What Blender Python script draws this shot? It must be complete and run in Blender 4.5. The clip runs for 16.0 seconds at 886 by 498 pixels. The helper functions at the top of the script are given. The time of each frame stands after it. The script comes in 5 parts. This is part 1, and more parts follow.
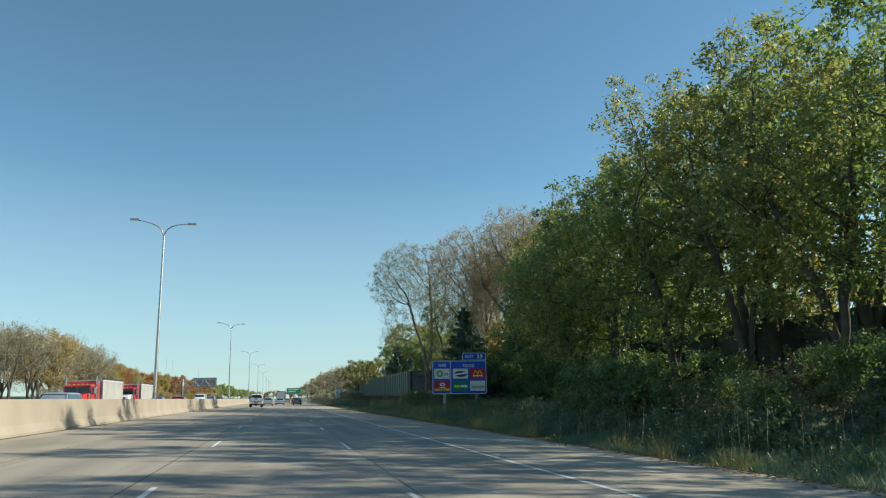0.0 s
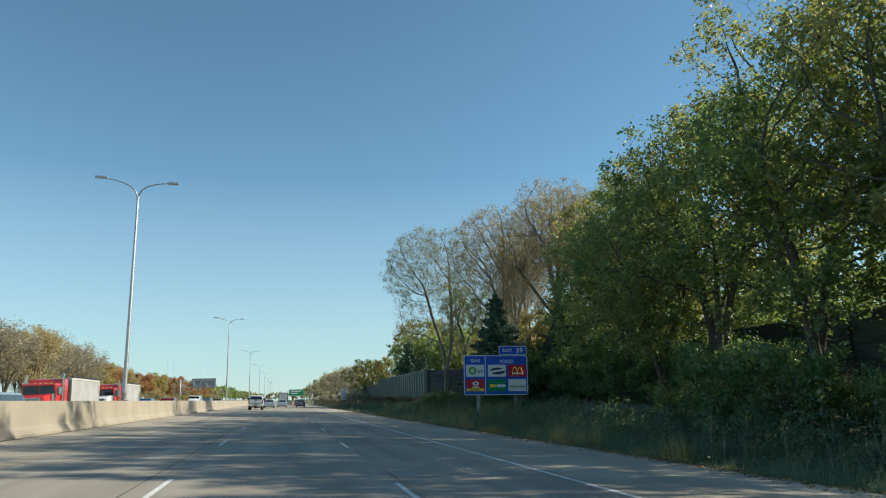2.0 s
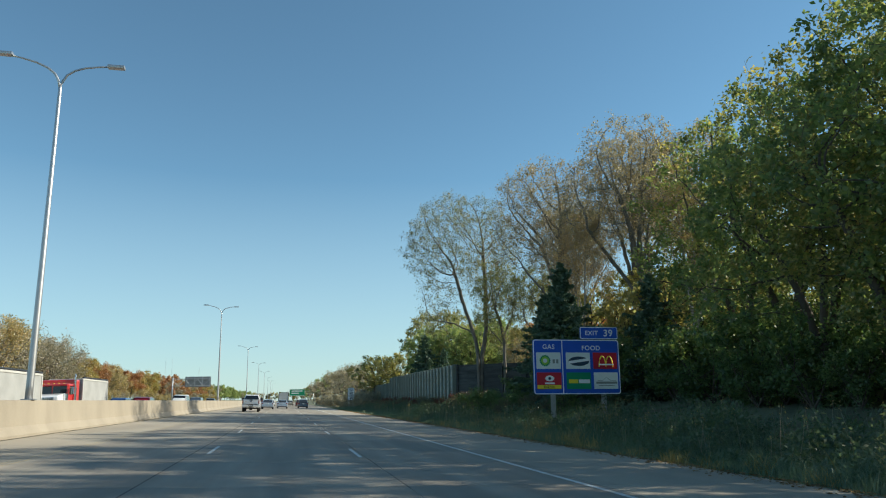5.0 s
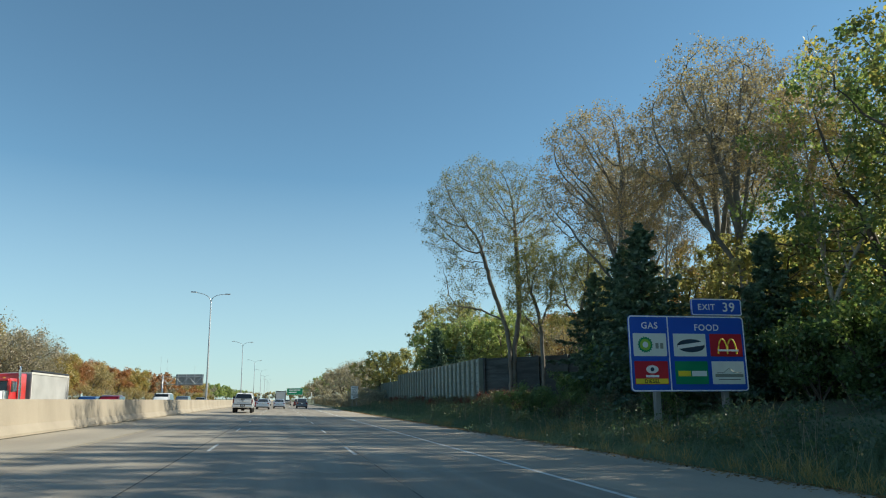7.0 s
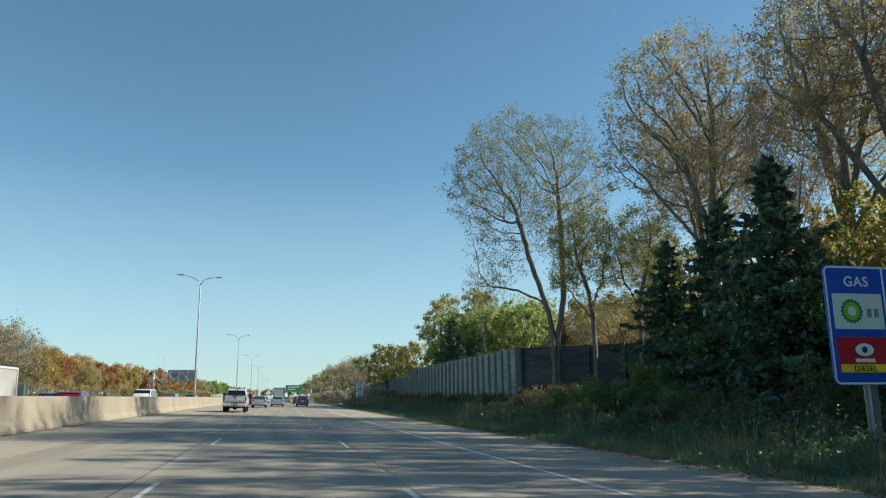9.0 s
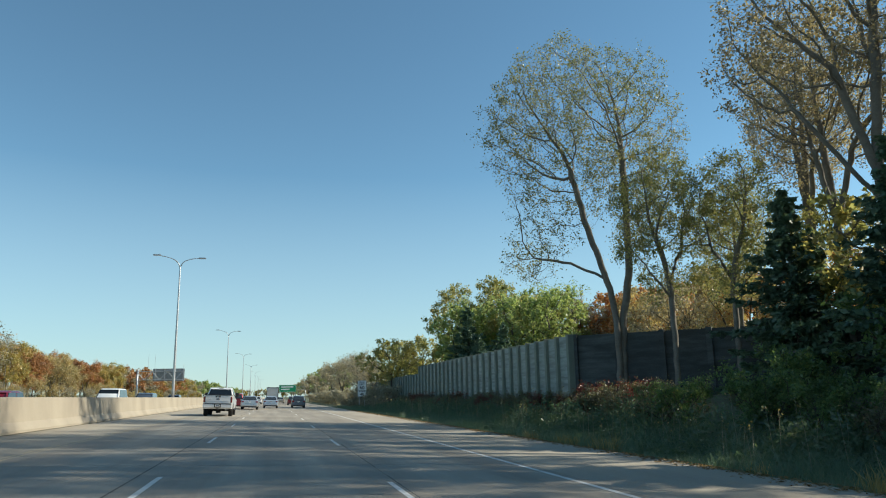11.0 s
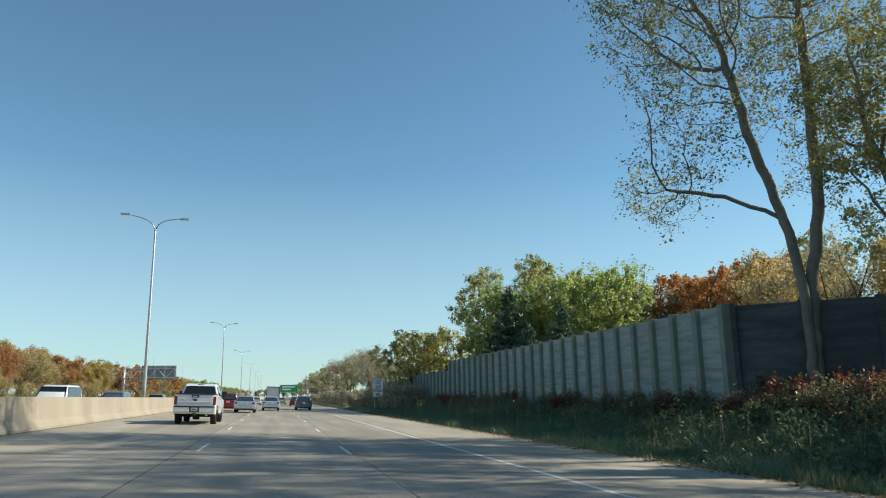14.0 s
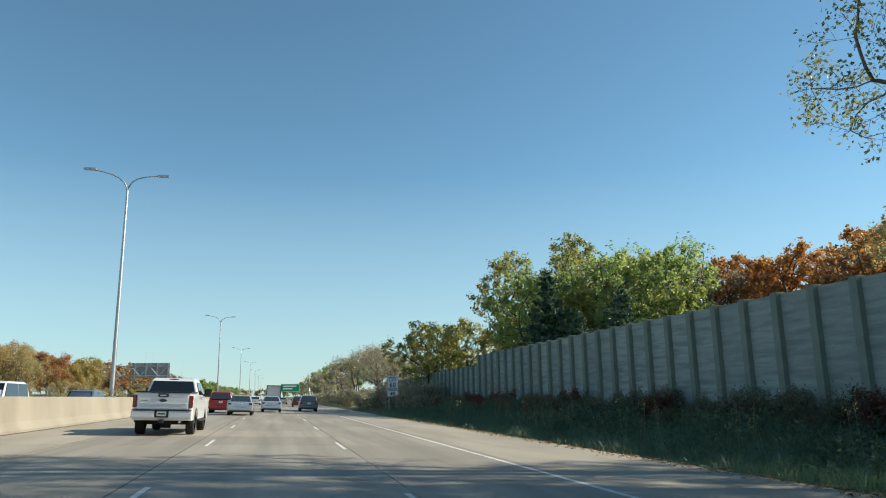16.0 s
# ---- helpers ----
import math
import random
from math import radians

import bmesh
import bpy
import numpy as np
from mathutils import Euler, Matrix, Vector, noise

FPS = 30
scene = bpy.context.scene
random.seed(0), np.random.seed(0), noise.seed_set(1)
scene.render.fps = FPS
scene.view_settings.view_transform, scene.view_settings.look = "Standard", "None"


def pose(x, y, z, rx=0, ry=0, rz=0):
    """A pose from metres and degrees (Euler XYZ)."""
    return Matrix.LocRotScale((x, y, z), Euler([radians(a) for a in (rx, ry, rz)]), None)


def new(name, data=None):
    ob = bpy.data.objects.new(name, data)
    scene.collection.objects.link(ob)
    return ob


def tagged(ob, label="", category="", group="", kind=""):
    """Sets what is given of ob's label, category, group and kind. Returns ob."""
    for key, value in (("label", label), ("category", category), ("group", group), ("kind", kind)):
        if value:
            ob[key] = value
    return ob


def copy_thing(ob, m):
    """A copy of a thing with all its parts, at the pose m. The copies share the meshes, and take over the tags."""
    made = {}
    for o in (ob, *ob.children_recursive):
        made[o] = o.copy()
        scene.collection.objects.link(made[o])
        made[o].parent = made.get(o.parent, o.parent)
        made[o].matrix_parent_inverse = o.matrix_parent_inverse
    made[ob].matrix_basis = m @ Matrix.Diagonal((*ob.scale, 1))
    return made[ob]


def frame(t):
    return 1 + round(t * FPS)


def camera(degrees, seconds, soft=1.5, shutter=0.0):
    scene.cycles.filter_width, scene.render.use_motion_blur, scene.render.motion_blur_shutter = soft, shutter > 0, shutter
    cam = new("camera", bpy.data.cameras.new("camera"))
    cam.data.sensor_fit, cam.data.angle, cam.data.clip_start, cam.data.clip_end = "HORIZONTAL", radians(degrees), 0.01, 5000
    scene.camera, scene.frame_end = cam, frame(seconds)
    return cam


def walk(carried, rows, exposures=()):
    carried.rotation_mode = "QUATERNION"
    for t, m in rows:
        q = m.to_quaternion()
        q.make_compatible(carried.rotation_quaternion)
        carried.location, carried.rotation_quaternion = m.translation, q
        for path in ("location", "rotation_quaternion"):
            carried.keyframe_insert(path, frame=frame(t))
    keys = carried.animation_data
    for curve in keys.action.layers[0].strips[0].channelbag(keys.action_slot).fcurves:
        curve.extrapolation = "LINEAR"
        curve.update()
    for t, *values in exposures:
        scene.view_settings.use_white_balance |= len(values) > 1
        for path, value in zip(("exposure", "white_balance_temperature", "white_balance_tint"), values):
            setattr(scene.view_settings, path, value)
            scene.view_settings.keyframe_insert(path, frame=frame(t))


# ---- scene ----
EXPOSURE = 0.6
cam = camera(64.24, 16.0, soft=1.1)
# seconds, x, y, z, turn, pitch, lean
PATH = [
    (0.0, -0.111, 1.000, 1.318, -12.90, 11.70, 1.24),
    (0.5, -0.113, 3.838, 1.318, -12.88, 11.73, 1.21),
    (1.0, -0.115, 6.723, 1.318, -12.89, 11.73, 1.27),
    (1.5, -0.117, 9.616, 1.318, -12.85, 11.82, 1.28),
    (2.0, -0.118, 11.792, 1.318, -12.72, 11.85, 1.22),
    (2.5, -0.120, 14.635, 1.318, -12.62, 11.89, 1.17),
    (3.0, -0.122, 17.457, 1.318, -12.61, 11.89, 1.14),
    (3.5, -0.124, 20.270, 1.318, -12.55, 11.86, 1.05),
    (4.0, -0.126, 22.401, 1.318, -12.58, 11.92, 1.00),
    (6.5, -0.135, 35.994, 1.318, -12.80, 11.88, 1.02),
    (7.0, -0.137, 38.846, 1.318, -12.87, 11.87, 0.94),
    (7.5, -0.139, 41.661, 1.318, -12.82, 11.83, 0.86),
    (8.0, -0.141, 43.789, 1.318, -12.84, 11.71, 0.88),
    (8.5, -0.143, 46.618, 1.318, -12.88, 11.63, 0.87),
    (9.0, -0.145, 49.503, 1.318, -12.98, 11.67, 0.87),
    (11.5, -0.154, 63.013, 1.318, -13.57, 11.64, 1.06),
    (12.0, -0.156, 65.168, 1.318, -13.54, 11.64, 1.01),
    (12.5, -0.158, 67.997, 1.318, -13.51, 11.70, 0.94),
    (13.0, -0.160, 70.872, 1.318, -13.49, 11.69, 0.97),
    (13.5, -0.162, 73.896, 1.318, -13.46, 11.73, 0.83),
    (14.0, -0.163, 76.020, 1.318, -13.44, 11.73, 0.84),
    (14.5, -0.165, 78.770, 1.318, -13.47, 11.77, 0.83),
    (15.0, -0.167, 81.544, 1.318, -13.44, 11.71, 0.85),
    (15.5, -0.169, 84.394, 1.318, -13.42, 11.66, 0.88),
    (16.0, -0.171, 86.496, 1.318, -13.40, 11.70, 0.87),
]


def stand(x, y, z, turn, pitch, lean):
    """The camera's pose from its heading, its pitch and its lean to the right."""
    return pose(x, y, z, 0, 0, turn) @ pose(0, 0, 0, 90 + pitch) @ pose(0, 0, 0, 0, 0, -lean)


walk(cam, [(t, stand(*row)) for t, *row in PATH], [(0.0, EXPOSURE, 6400, 4), (16.0, EXPOSURE, 6400, 4)])

# ---- world and sun ----
SUN_ELEVATION, SUN_AZIMUTH = 31.5, 94.0        # degrees; azimuth clockwise from +y
world = bpy.data.worlds.new("sky")
scene.world = world
world.use_nodes = True
wn = world.node_tree.nodes
sky = wn.new("ShaderNodeTexSky")
sky.sky_type = 'NISHITA'
sky.sun_disc = False
sky.sun_elevation = radians(SUN_ELEVATION)
sky.sun_rotation = radians(SUN_AZIMUTH)
sky.air_density, sky.dust_density, sky.ozone_density = 0.8, 0.0, 2.0
wn["Background"].inputs[1].default_value = 0.108
tone = wn.new("ShaderNodeHueSaturation")
tone.inputs["Saturation"].default_value = 0.98
cast = wn.new("ShaderNodeMixRGB")
cast.blend_type = 'MULTIPLY'
cast.inputs[0].default_value, cast.inputs[2].default_value = 1.0, (0.81, 1.0, 0.93, 1)
world.node_tree.links.new(sky.outputs[0], tone.inputs["Color"])
world.node_tree.links.new(tone.outputs[0], cast.inputs[1])
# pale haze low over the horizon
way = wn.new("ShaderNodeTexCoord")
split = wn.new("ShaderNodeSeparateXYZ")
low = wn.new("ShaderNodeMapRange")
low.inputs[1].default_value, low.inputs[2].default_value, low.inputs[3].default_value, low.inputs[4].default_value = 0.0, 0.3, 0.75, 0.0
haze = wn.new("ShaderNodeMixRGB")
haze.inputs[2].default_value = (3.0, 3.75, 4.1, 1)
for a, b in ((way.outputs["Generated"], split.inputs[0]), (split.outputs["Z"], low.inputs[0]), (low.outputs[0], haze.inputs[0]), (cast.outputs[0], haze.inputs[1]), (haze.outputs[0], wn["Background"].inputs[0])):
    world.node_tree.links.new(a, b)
sun_data = bpy.data.lights.new("sun", 'SUN')
sun_data.energy, sun_data.angle, sun_data.color = 4.6, radians(0.6), (1.0, 0.90, 0.75)
sun = new("sun", sun_data)
az, el = radians(SUN_AZIMUTH), radians(SUN_ELEVATION)
sun_way = Vector((math.sin(az) * math.cos(el), math.cos(az) * math.cos(el), math.sin(el)))
sun.matrix_world = Matrix.Translation((0, 0, 60)) @ sun_way.to_track_quat("Z", "Y").to_matrix().to_4x4()


# ---- materials ----
def material(name, colour, rough=0.6, metal=0.0, vary=0.12, scale=2.0, fine=40.0, bump=0.15, spread=0.0, coat=0.0, stain=None, stain_at=(0.55, 0.75), stretch=None, fixed=False):
    """A surface with variation at two scales, fine relief and, where given, stains and a change from piece to piece."""
    m = bpy.data.materials.new(name)
    m.use_nodes = True
    n, l = m.node_tree.nodes, m.node_tree.links
    b = n["Principled BSDF"]
    tc = n.new("ShaderNodeNewGeometry" if fixed else "ShaderNodeTexCoord")
    place = tc.outputs["Position" if fixed else "Object"]
    coarse = place
    if stretch:
        mp = n.new("ShaderNodeMapping")
        mp.inputs["Scale"].default_value = stretch
        l.new(place, mp.inputs["Vector"])
        coarse = mp.outputs[0]
    big, small = n.new("ShaderNodeTexNoise"), n.new("ShaderNodeTexNoise")
    big.inputs["Scale"].default_value, small.inputs["Scale"].default_value = scale, fine
    big.inputs["Detail"].default_value, small.inputs["Detail"].default_value = 5.0, 4.0
    l.new(coarse, big.inputs["Vector"])
    l.new(place, small.inputs["Vector"])
    add = n.new("ShaderNodeMath")
    add.operation = 'MULTIPLY_ADD'
    l.new(small.outputs[0], add.inputs[0])
    add.inputs[1].default_value = 0.5
    l.new(big.outputs[0], add.inputs[2])
    value = n.new("ShaderNodeMapRange")
    value.inputs[1].default_value, value.inputs[2].default_value = 0.45, 1.05
    value.inputs[3].default_value, value.inputs[4].default_value = 1 - vary, 1 + vary
    l.new(add.outputs[0], value.inputs[0])
    last = value.outputs[0]
    if spread:
        info = n.new("ShaderNodeObjectInfo")
        r = n.new("ShaderNodeMapRange")
        r.inputs[3].default_value, r.inputs[4].default_value = 1 - spread, 1 + spread
        l.new(info.outputs["Random"], r.inputs[0])
        mul = n.new("ShaderNodeMath")
        mul.operation = 'MULTIPLY'
        l.new(last, mul.inputs[0])
        l.new(r.outputs[0], mul.inputs[1])
        last = mul.outputs[0]
    hsv = n.new("ShaderNodeHueSaturation")
    hsv.inputs["Color"].default_value = (*colour, 1)
    l.new(last, hsv.inputs["Value"])
    out = hsv.outputs[0]
    if stain:
        spot = n.new("ShaderNodeTexNoise")
        spot.inputs["Scale"].default_value, spot.inputs["Detail"].default_value = scale * 0.6, 8.0
        l.new(coarse, spot.inputs["Vector"])
        ramp = n.new("ShaderNodeMapRange")
        ramp.inputs[1].default_value, ramp.inputs[2].default_value = stain_at
        l.new(spot.outputs[0], ramp.inputs[0])
        mix = n.new("ShaderNodeMixRGB")
        mix.inputs[2].default_value = (*stain, 1)
        l.new(ramp.outputs[0], mix.inputs[0])
        l.new(out, mix.inputs[1])
        out = mix.outputs[0]
    l.new(out, b.inputs["Base Color"])
    b.inputs["Roughness"].default_value, b.inputs["Metallic"].default_value = rough, metal
    b.inputs["Coat Weight"].default_value = coat
    b.inputs["Coat Roughness"].default_value = 0.06
    if bump:
        bp = n.new("ShaderNodeBump")
        bp.inputs["Strength"].default_value, bp.inputs["Distance"].default_value = bump, 0.02
        l.new(add.outputs[0], bp.inputs["Height"])
        l.new(bp.outputs[0], b.inputs["Normal"])
    return m


def leaf_material(name, colours, through_light=0.5):
    """Leaves that differ one from another and let some light through."""
    m = bpy.data.materials.new(name)
    m.use_nodes = True
    n, l = m.node_tree.nodes, m.node_tree.links
    n.remove(n["Principled BSDF"])
    geo = n.new("ShaderNodeNewGeometry")
    ramp = n.new("ShaderNodeValToRGB")
    e = ramp.color_ramp.elements
    while len(e) < len(colours):
        e.new(0.5)
    for k, c in enumerate(colours):
        e[k].position = k / (len(colours) - 1)
        e[k].color = (*c, 1)
    tc = n.new("ShaderNodeTexCoord")
    big = n.new("ShaderNodeTexNoise")
    big.inputs["Scale"].default_value = 0.35
    l.new(tc.outputs["Object"], big.inputs["Vector"])
    mixv = n.new("ShaderNodeMath")
    mixv.operation = 'MULTIPLY_ADD'
    l.new(geo.outputs["Random Per Island"], mixv.inputs[0])
    mixv.inputs[1].default_value = 0.6
    shift = n.new("ShaderNodeMapRange")
    shift.inputs[1].default_value, shift.inputs[2].default_value = 0.3, 0.7
    shift.inputs[3].default_value, shift.inputs[4].default_value = -0.1, 0.5
    l.new(big.outputs[0], shift.inputs[0])
    l.new(shift.outputs[0], mixv.inputs[2])
    l.new(mixv.outputs[0], ramp.inputs[0])
    d, t, g = n.new("ShaderNodeBsdfDiffuse"), n.new("ShaderNodeBsdfTranslucent"), n.new("ShaderNodeBsdfGlossy")
    g.inputs["Roughness"].default_value = 0.45
    l.new(ramp.outputs[0], d.inputs["Color"])
    lit = n.new("ShaderNodeMixRGB")          # light that has passed a leaf is yellower
    lit.blend_type = 'MULTIPLY'
    lit.inputs[0].default_value, lit.inputs[2].default_value = 1.0, (1.22, 1.25, 0.85, 1)
    l.new(ramp.outputs[0], lit.inputs[1])
    l.new(lit.outputs[0], t.inputs["Color"])
    a, c = n.new("ShaderNodeMixShader"), n.new("ShaderNodeMixShader")
    a.inputs[0].default_value, c.inputs[0].default_value = through_light, 0.05
    l.new(d.outputs[0], a.inputs[1])
    l.new(t.outputs[0], a.inputs[2])
    l.new(a.outputs[0], c.inputs[1])
    l.new(g.outputs[0], c.inputs[2])
    l.new(c.outputs[0], n["Material Output"].inputs[0])
    return m


CONCRETE = material("pavement_concrete", (0.30, 0.267, 0.218), 0.85, vary=0.28, scale=0.6, fine=45, spread=0.1, stain=(0.21, 0.185, 0.152), stain_at=(0.45, 0.75), stretch=(2.4, 0.12, 1), fixed=True)
SHOULDER = material("shoulder_concrete", (0.335, 0.295, 0.235), 0.9, vary=0.22, scale=0.4, fine=25, spread=0.06, stain=(0.2, 0.18, 0.14), stretch=(1.4, 0.3, 1), fixed=True)
JOINT = material("joint_filler", (0.085, 0.078, 0.07), 0.9, vary=0.3)
BARRIER = material("barrier_concrete", (0.31, 0.27, 0.21), 0.85, vary=0.16, scale=0.6, fine=20, spread=0.04, stain=(0.235, 0.20, 0.155), stretch=(1, 1.0, 0.5), fixed=True)
PAINT_WHITE = material("road_paint_white", (0.66, 0.65, 0.62), 0.65, vary=0.25, scale=3, fine=60, stain=(0.36, 0.33, 0.29), stain_at=(0.52, 0.72))
PAINT_YELLOW = material("road_paint_yellow", (0.43, 0.34, 0.19), 0.7, vary=0.25, scale=3, fine=60, stain=(0.30, 0.26, 0.20), stain_at=(0.42, 0.6))
SOIL = material("bank_soil_and_grass", (0.15, 0.165, 0.095), 0.95, vary=0.4, scale=0.5, fine=8, bump=0.6, stain=(0.13, 0.11, 0.065))
STEEL = material("galvanised_steel", (0.46, 0.47, 0.48), 0.45, 0.85, vary=0.12, scale=3, fine=30, bump=0.05)
TIMBER = material("noise_wall_concrete", (0.285, 0.33, 0.305), 0.9, vary=0.2, scale=1.2, fine=14, spread=0.08, bump=0.4, stain=(0.20, 0.225, 0.21), stain_at=(0.46, 0.68), stretch=(0.7, 0.7, 7), fixed=True)
# weathered boards, with the deep shade under the trees put into the base colour
SHADED_BOARD = material("boards_with_shade_in_colour", (0.075, 0.085, 0.085), 0.9, vary=0.35, scale=1.2, fine=16, spread=0.18, bump=0.5, stain=(0.045, 0.05, 0.05), stain_at=(0.45, 0.65), stretch=(0.8, 0.8, 4), fixed=True)
POST = material("noise_wall_post", (0.19, 0.22, 0.185), 0.9, vary=0.2, scale=1.5, fine=18, bump=0.3)
BARK = material("bark_brown", (0.095, 0.08, 0.064), 0.95, vary=0.35, scale=2, fine=14, bump=0.8)
DEAD_STEM = material("dead_stem", (0.34, 0.29, 0.2), 0.9, vary=0.2, scale=4, fine=20, bump=0.1)
BARK_GREY = material("bark_grey", (0.18, 0.165, 0.14), 0.95, vary=0.35, scale=2, fine=14, bump=0.8)
BARK_PALE = material("bark_pale", (0.36, 0.33, 0.28), 0.9, vary=0.35, scale=1.6, fine=10, bump=0.6)


# ---- ways of building ----
def mesh_of(name, verts, faces, mat, smooth=False):
    me = bpy.data.meshes.new(name)
    me.from_pydata(verts, [], faces)
    me.materials.append(mat)
    if smooth:
        me.polygons.foreach_set("use_smooth", [True] * len(me.polygons))
    me.update()
    return me


def part(name, bm, mat, parent, label="", smooth=False):
    """Links a bmesh as one mesh object under a thing or a part."""
    me = bpy.data.meshes.new(name)
    bm.to_mesh(me)
    bm.free()
    me.materials.append(mat)
    if smooth:
        me.polygons.foreach_set("use_smooth", [True] * len(me.polygons))
    ob = new(name, me)
    ob.parent = parent
    if label:
        ob["label"] = label
    return ob


def put(name, me, parent, m=Matrix(), label=""):
    ob = new(name, me)
    ob.parent = parent
    ob.matrix_basis = m
    if label:
        ob["label"] = label
    return ob


def thing(name, label, category, m=Matrix(), group="", kind=""):
    ob = new(name)
    ob.matrix_basis = m
    return tagged(ob, label, category, group, kind)


def box(bm, x0, x1, y0, y1, z0, z1, bevel=0.0):
    vs = [bm.verts.new(c) for c in ((x0, y0, z0), (x1, y0, z0), (x1, y1, z0), (x0, y1, z0), (x0, y0, z1), (x1, y0, z1), (x1, y1, z1), (x0, y1, z1))]
    fs = [bm.faces.new([vs[i] for i in f]) for f in ((3, 2, 1, 0), (4, 5, 6, 7), (0, 1, 5, 4), (1, 2, 6, 5), (2, 3, 7, 6), (3, 0, 4, 7))]
    if bevel:
        es = list({e for f in fs for e in f.edges})
        bmesh.ops.bevel(bm, geom=es, offset=bevel, segments=2, affect='EDGES', profile=0.7)
    return bm


def boxed(*a, bevel=0.0):
    return box(bmesh.new(), *a, bevel=bevel)


def tube(bm, pts, radii, sides=8, caps=True):
    """A tube along points."""
    rings = []
    for i, p in enumerate(pts):
        p = Vector(p)
        a, b = Vector(pts[max(i - 1, 0)]), Vector(pts[min(i + 1, len(pts) - 1)])
        d = (b - a).normalized()
        u = d.cross(Vector((0, 0, 1)) if abs(d.z) < 0.95 else Vector((1, 0, 0))).normalized()
        v = d.cross(u)
        r = radii[i] if hasattr(radii, "__len__") else radii
        rings.append([bm.verts.new(p + r * (math.cos(2 * math.pi * k / sides) * u + math.sin(2 * math.pi * k / sides) * v)) for k in range(sides)])
    for a, b in zip(rings, rings[1:]):
        for k in range(sides):
            bm.faces.new((a[k], a[(k + 1) % sides], b[(k + 1) % sides], b[k]))
    if caps:
        bm.faces.new(list(reversed(rings[0])))
        bm.faces.new(rings[-1])
    return bm


def extruded(bm, outline, y0, y1):
    """A closed outline in x and z drawn out along y."""
    a = [bm.verts.new((x, y0, z)) for x, z in outline]
    b = [bm.verts.new((x, y1, z)) for x, z in outline]
    k = len(a)
    for i in range(k):
        bm.faces.new((a[i], a[(i + 1) % k], b[(i + 1) % k], b[i]))
    bm.faces.new(list(reversed(a)))
    bm.faces.new(b)
    bmesh.ops.recalc_face_normals(bm, faces=bm.faces)
    return bm


# ---- the lie of the land ----
SLOPE = 0.035                    # the carriageway falls to the right


def smooth_step(a, b, v):
    t = min(max((v - a) / (b - a), 0.0), 1.0)
    return t * t * (3 - 2 * t)


PROFILE = [(-3000, 6.0), (-120, 5.0), (-60, 3.0), (-44, 1.5), (-34, 0.3), (-27, -0.2), (-26, -0.14), (-9.4, 0.30), (-8.3, 0.29), (9.1, -0.318), (9.7, -0.40), (11.5, -0.6),
           (14, -0.45), (16.2, 0.0), (18, 0.4), (22, 0.9), (28, 1.6), (40, 2.6), (120, 5.0), (3000, 6.0)]


def ground_z(x, y=0.0):
    for (a, za), (b, zb) in zip(PROFILE, PROFILE[1:]):
        if x <= b:
            z = za + (zb - za) * (x - a) / (b - a)
            break
    else:
        z = PROFILE[-1][1]
    off = smooth_step(9.0, 12.0, x) + smooth_step(28.0, 34.0, -x)
    return z + off * 0.16 * noise.noise((x * 0.35, y * 0.35, 0.0))


def steps(*runs):
    out = []
    for a, b, d in runs:
        out += list(np.arange(a, b, d))
    return out + [runs[-1][1]]


gx = steps((-3000, -300, 900), (-300, -60, 60), (-60, -27, 3), (-27, -26, 1), (-26, -9.4, 16.6), (-9.4, -8.3, 1.1), (-8.3, 9.1, 17.4), (9.1, 9.7, 0.6), (9.7, 32, 0.8), (32, 60, 4), (60, 300, 60), (300, 3000, 900))
gy = steps((-400, -40, 60), (-40, 200, 1.5), (200, 400, 10), (400, 1000, 100), (1000, 4600, 900))
verts = [(x, y, ground_z(x, y) - 0.03) for y in gy for x in gx]
nx = len(gx)
faces = [(j * nx + i, j * nx + i + 1, (j + 1) * nx + i + 1, (j + 1) * nx + i) for j in range(len(gy) - 1) for i in range(nx - 1)]
ground = tagged(new("ground", mesh_of("ground", verts, faces, SOIL, True)), "grassy roadside ground with soil and fallen leaves", "ground", kind="structure")


# ---- carriageway ----
road = tagged(new("road", mesh_of("road", [(-8.4, -60, 0.26), (9.1, -60, -0.349), (9.1, 900, -0.349), (-8.4, 900, 0.26)], [(0, 1, 2, 3)], JOINT)), "concrete motorway carriageway with three lanes and shoulders", "road", kind="structure")
LINES = [-8.3, -5.55, -2.28, 1.86, 5.2, 9.05]
SLAB = 4.57


def slab_mesh(x0, x1, length, mat, gap):
    w, t, b = x1 - x0 - gap, 0.05, gap * 0.75
    l = length - 0.016
    v, f = [], []
    for z, d in ((0.0, b), (-b, 0.0), (-t, 0.0)):
        v += [(-w / 2 + d, d, z), (w / 2 - d, d, z), (w / 2 - d, l - d, z), (-w / 2 + d, l - d, z)]
    f.append((0, 1, 2, 3))
    for r in (0, 4):
        f += [(r + (k + 1) % 4, r + k, r + 4 + k, r + 4 + (k + 1) % 4) for k in range(4)]
    return mesh_of("slab", v, f, mat)


def slab_pose(x0, x1, y):
    xc = (x0 + x1) / 2
    return pose(xc, y, -SLOPE * xc, 0, math.degrees(math.atan(SLOPE)), 0)


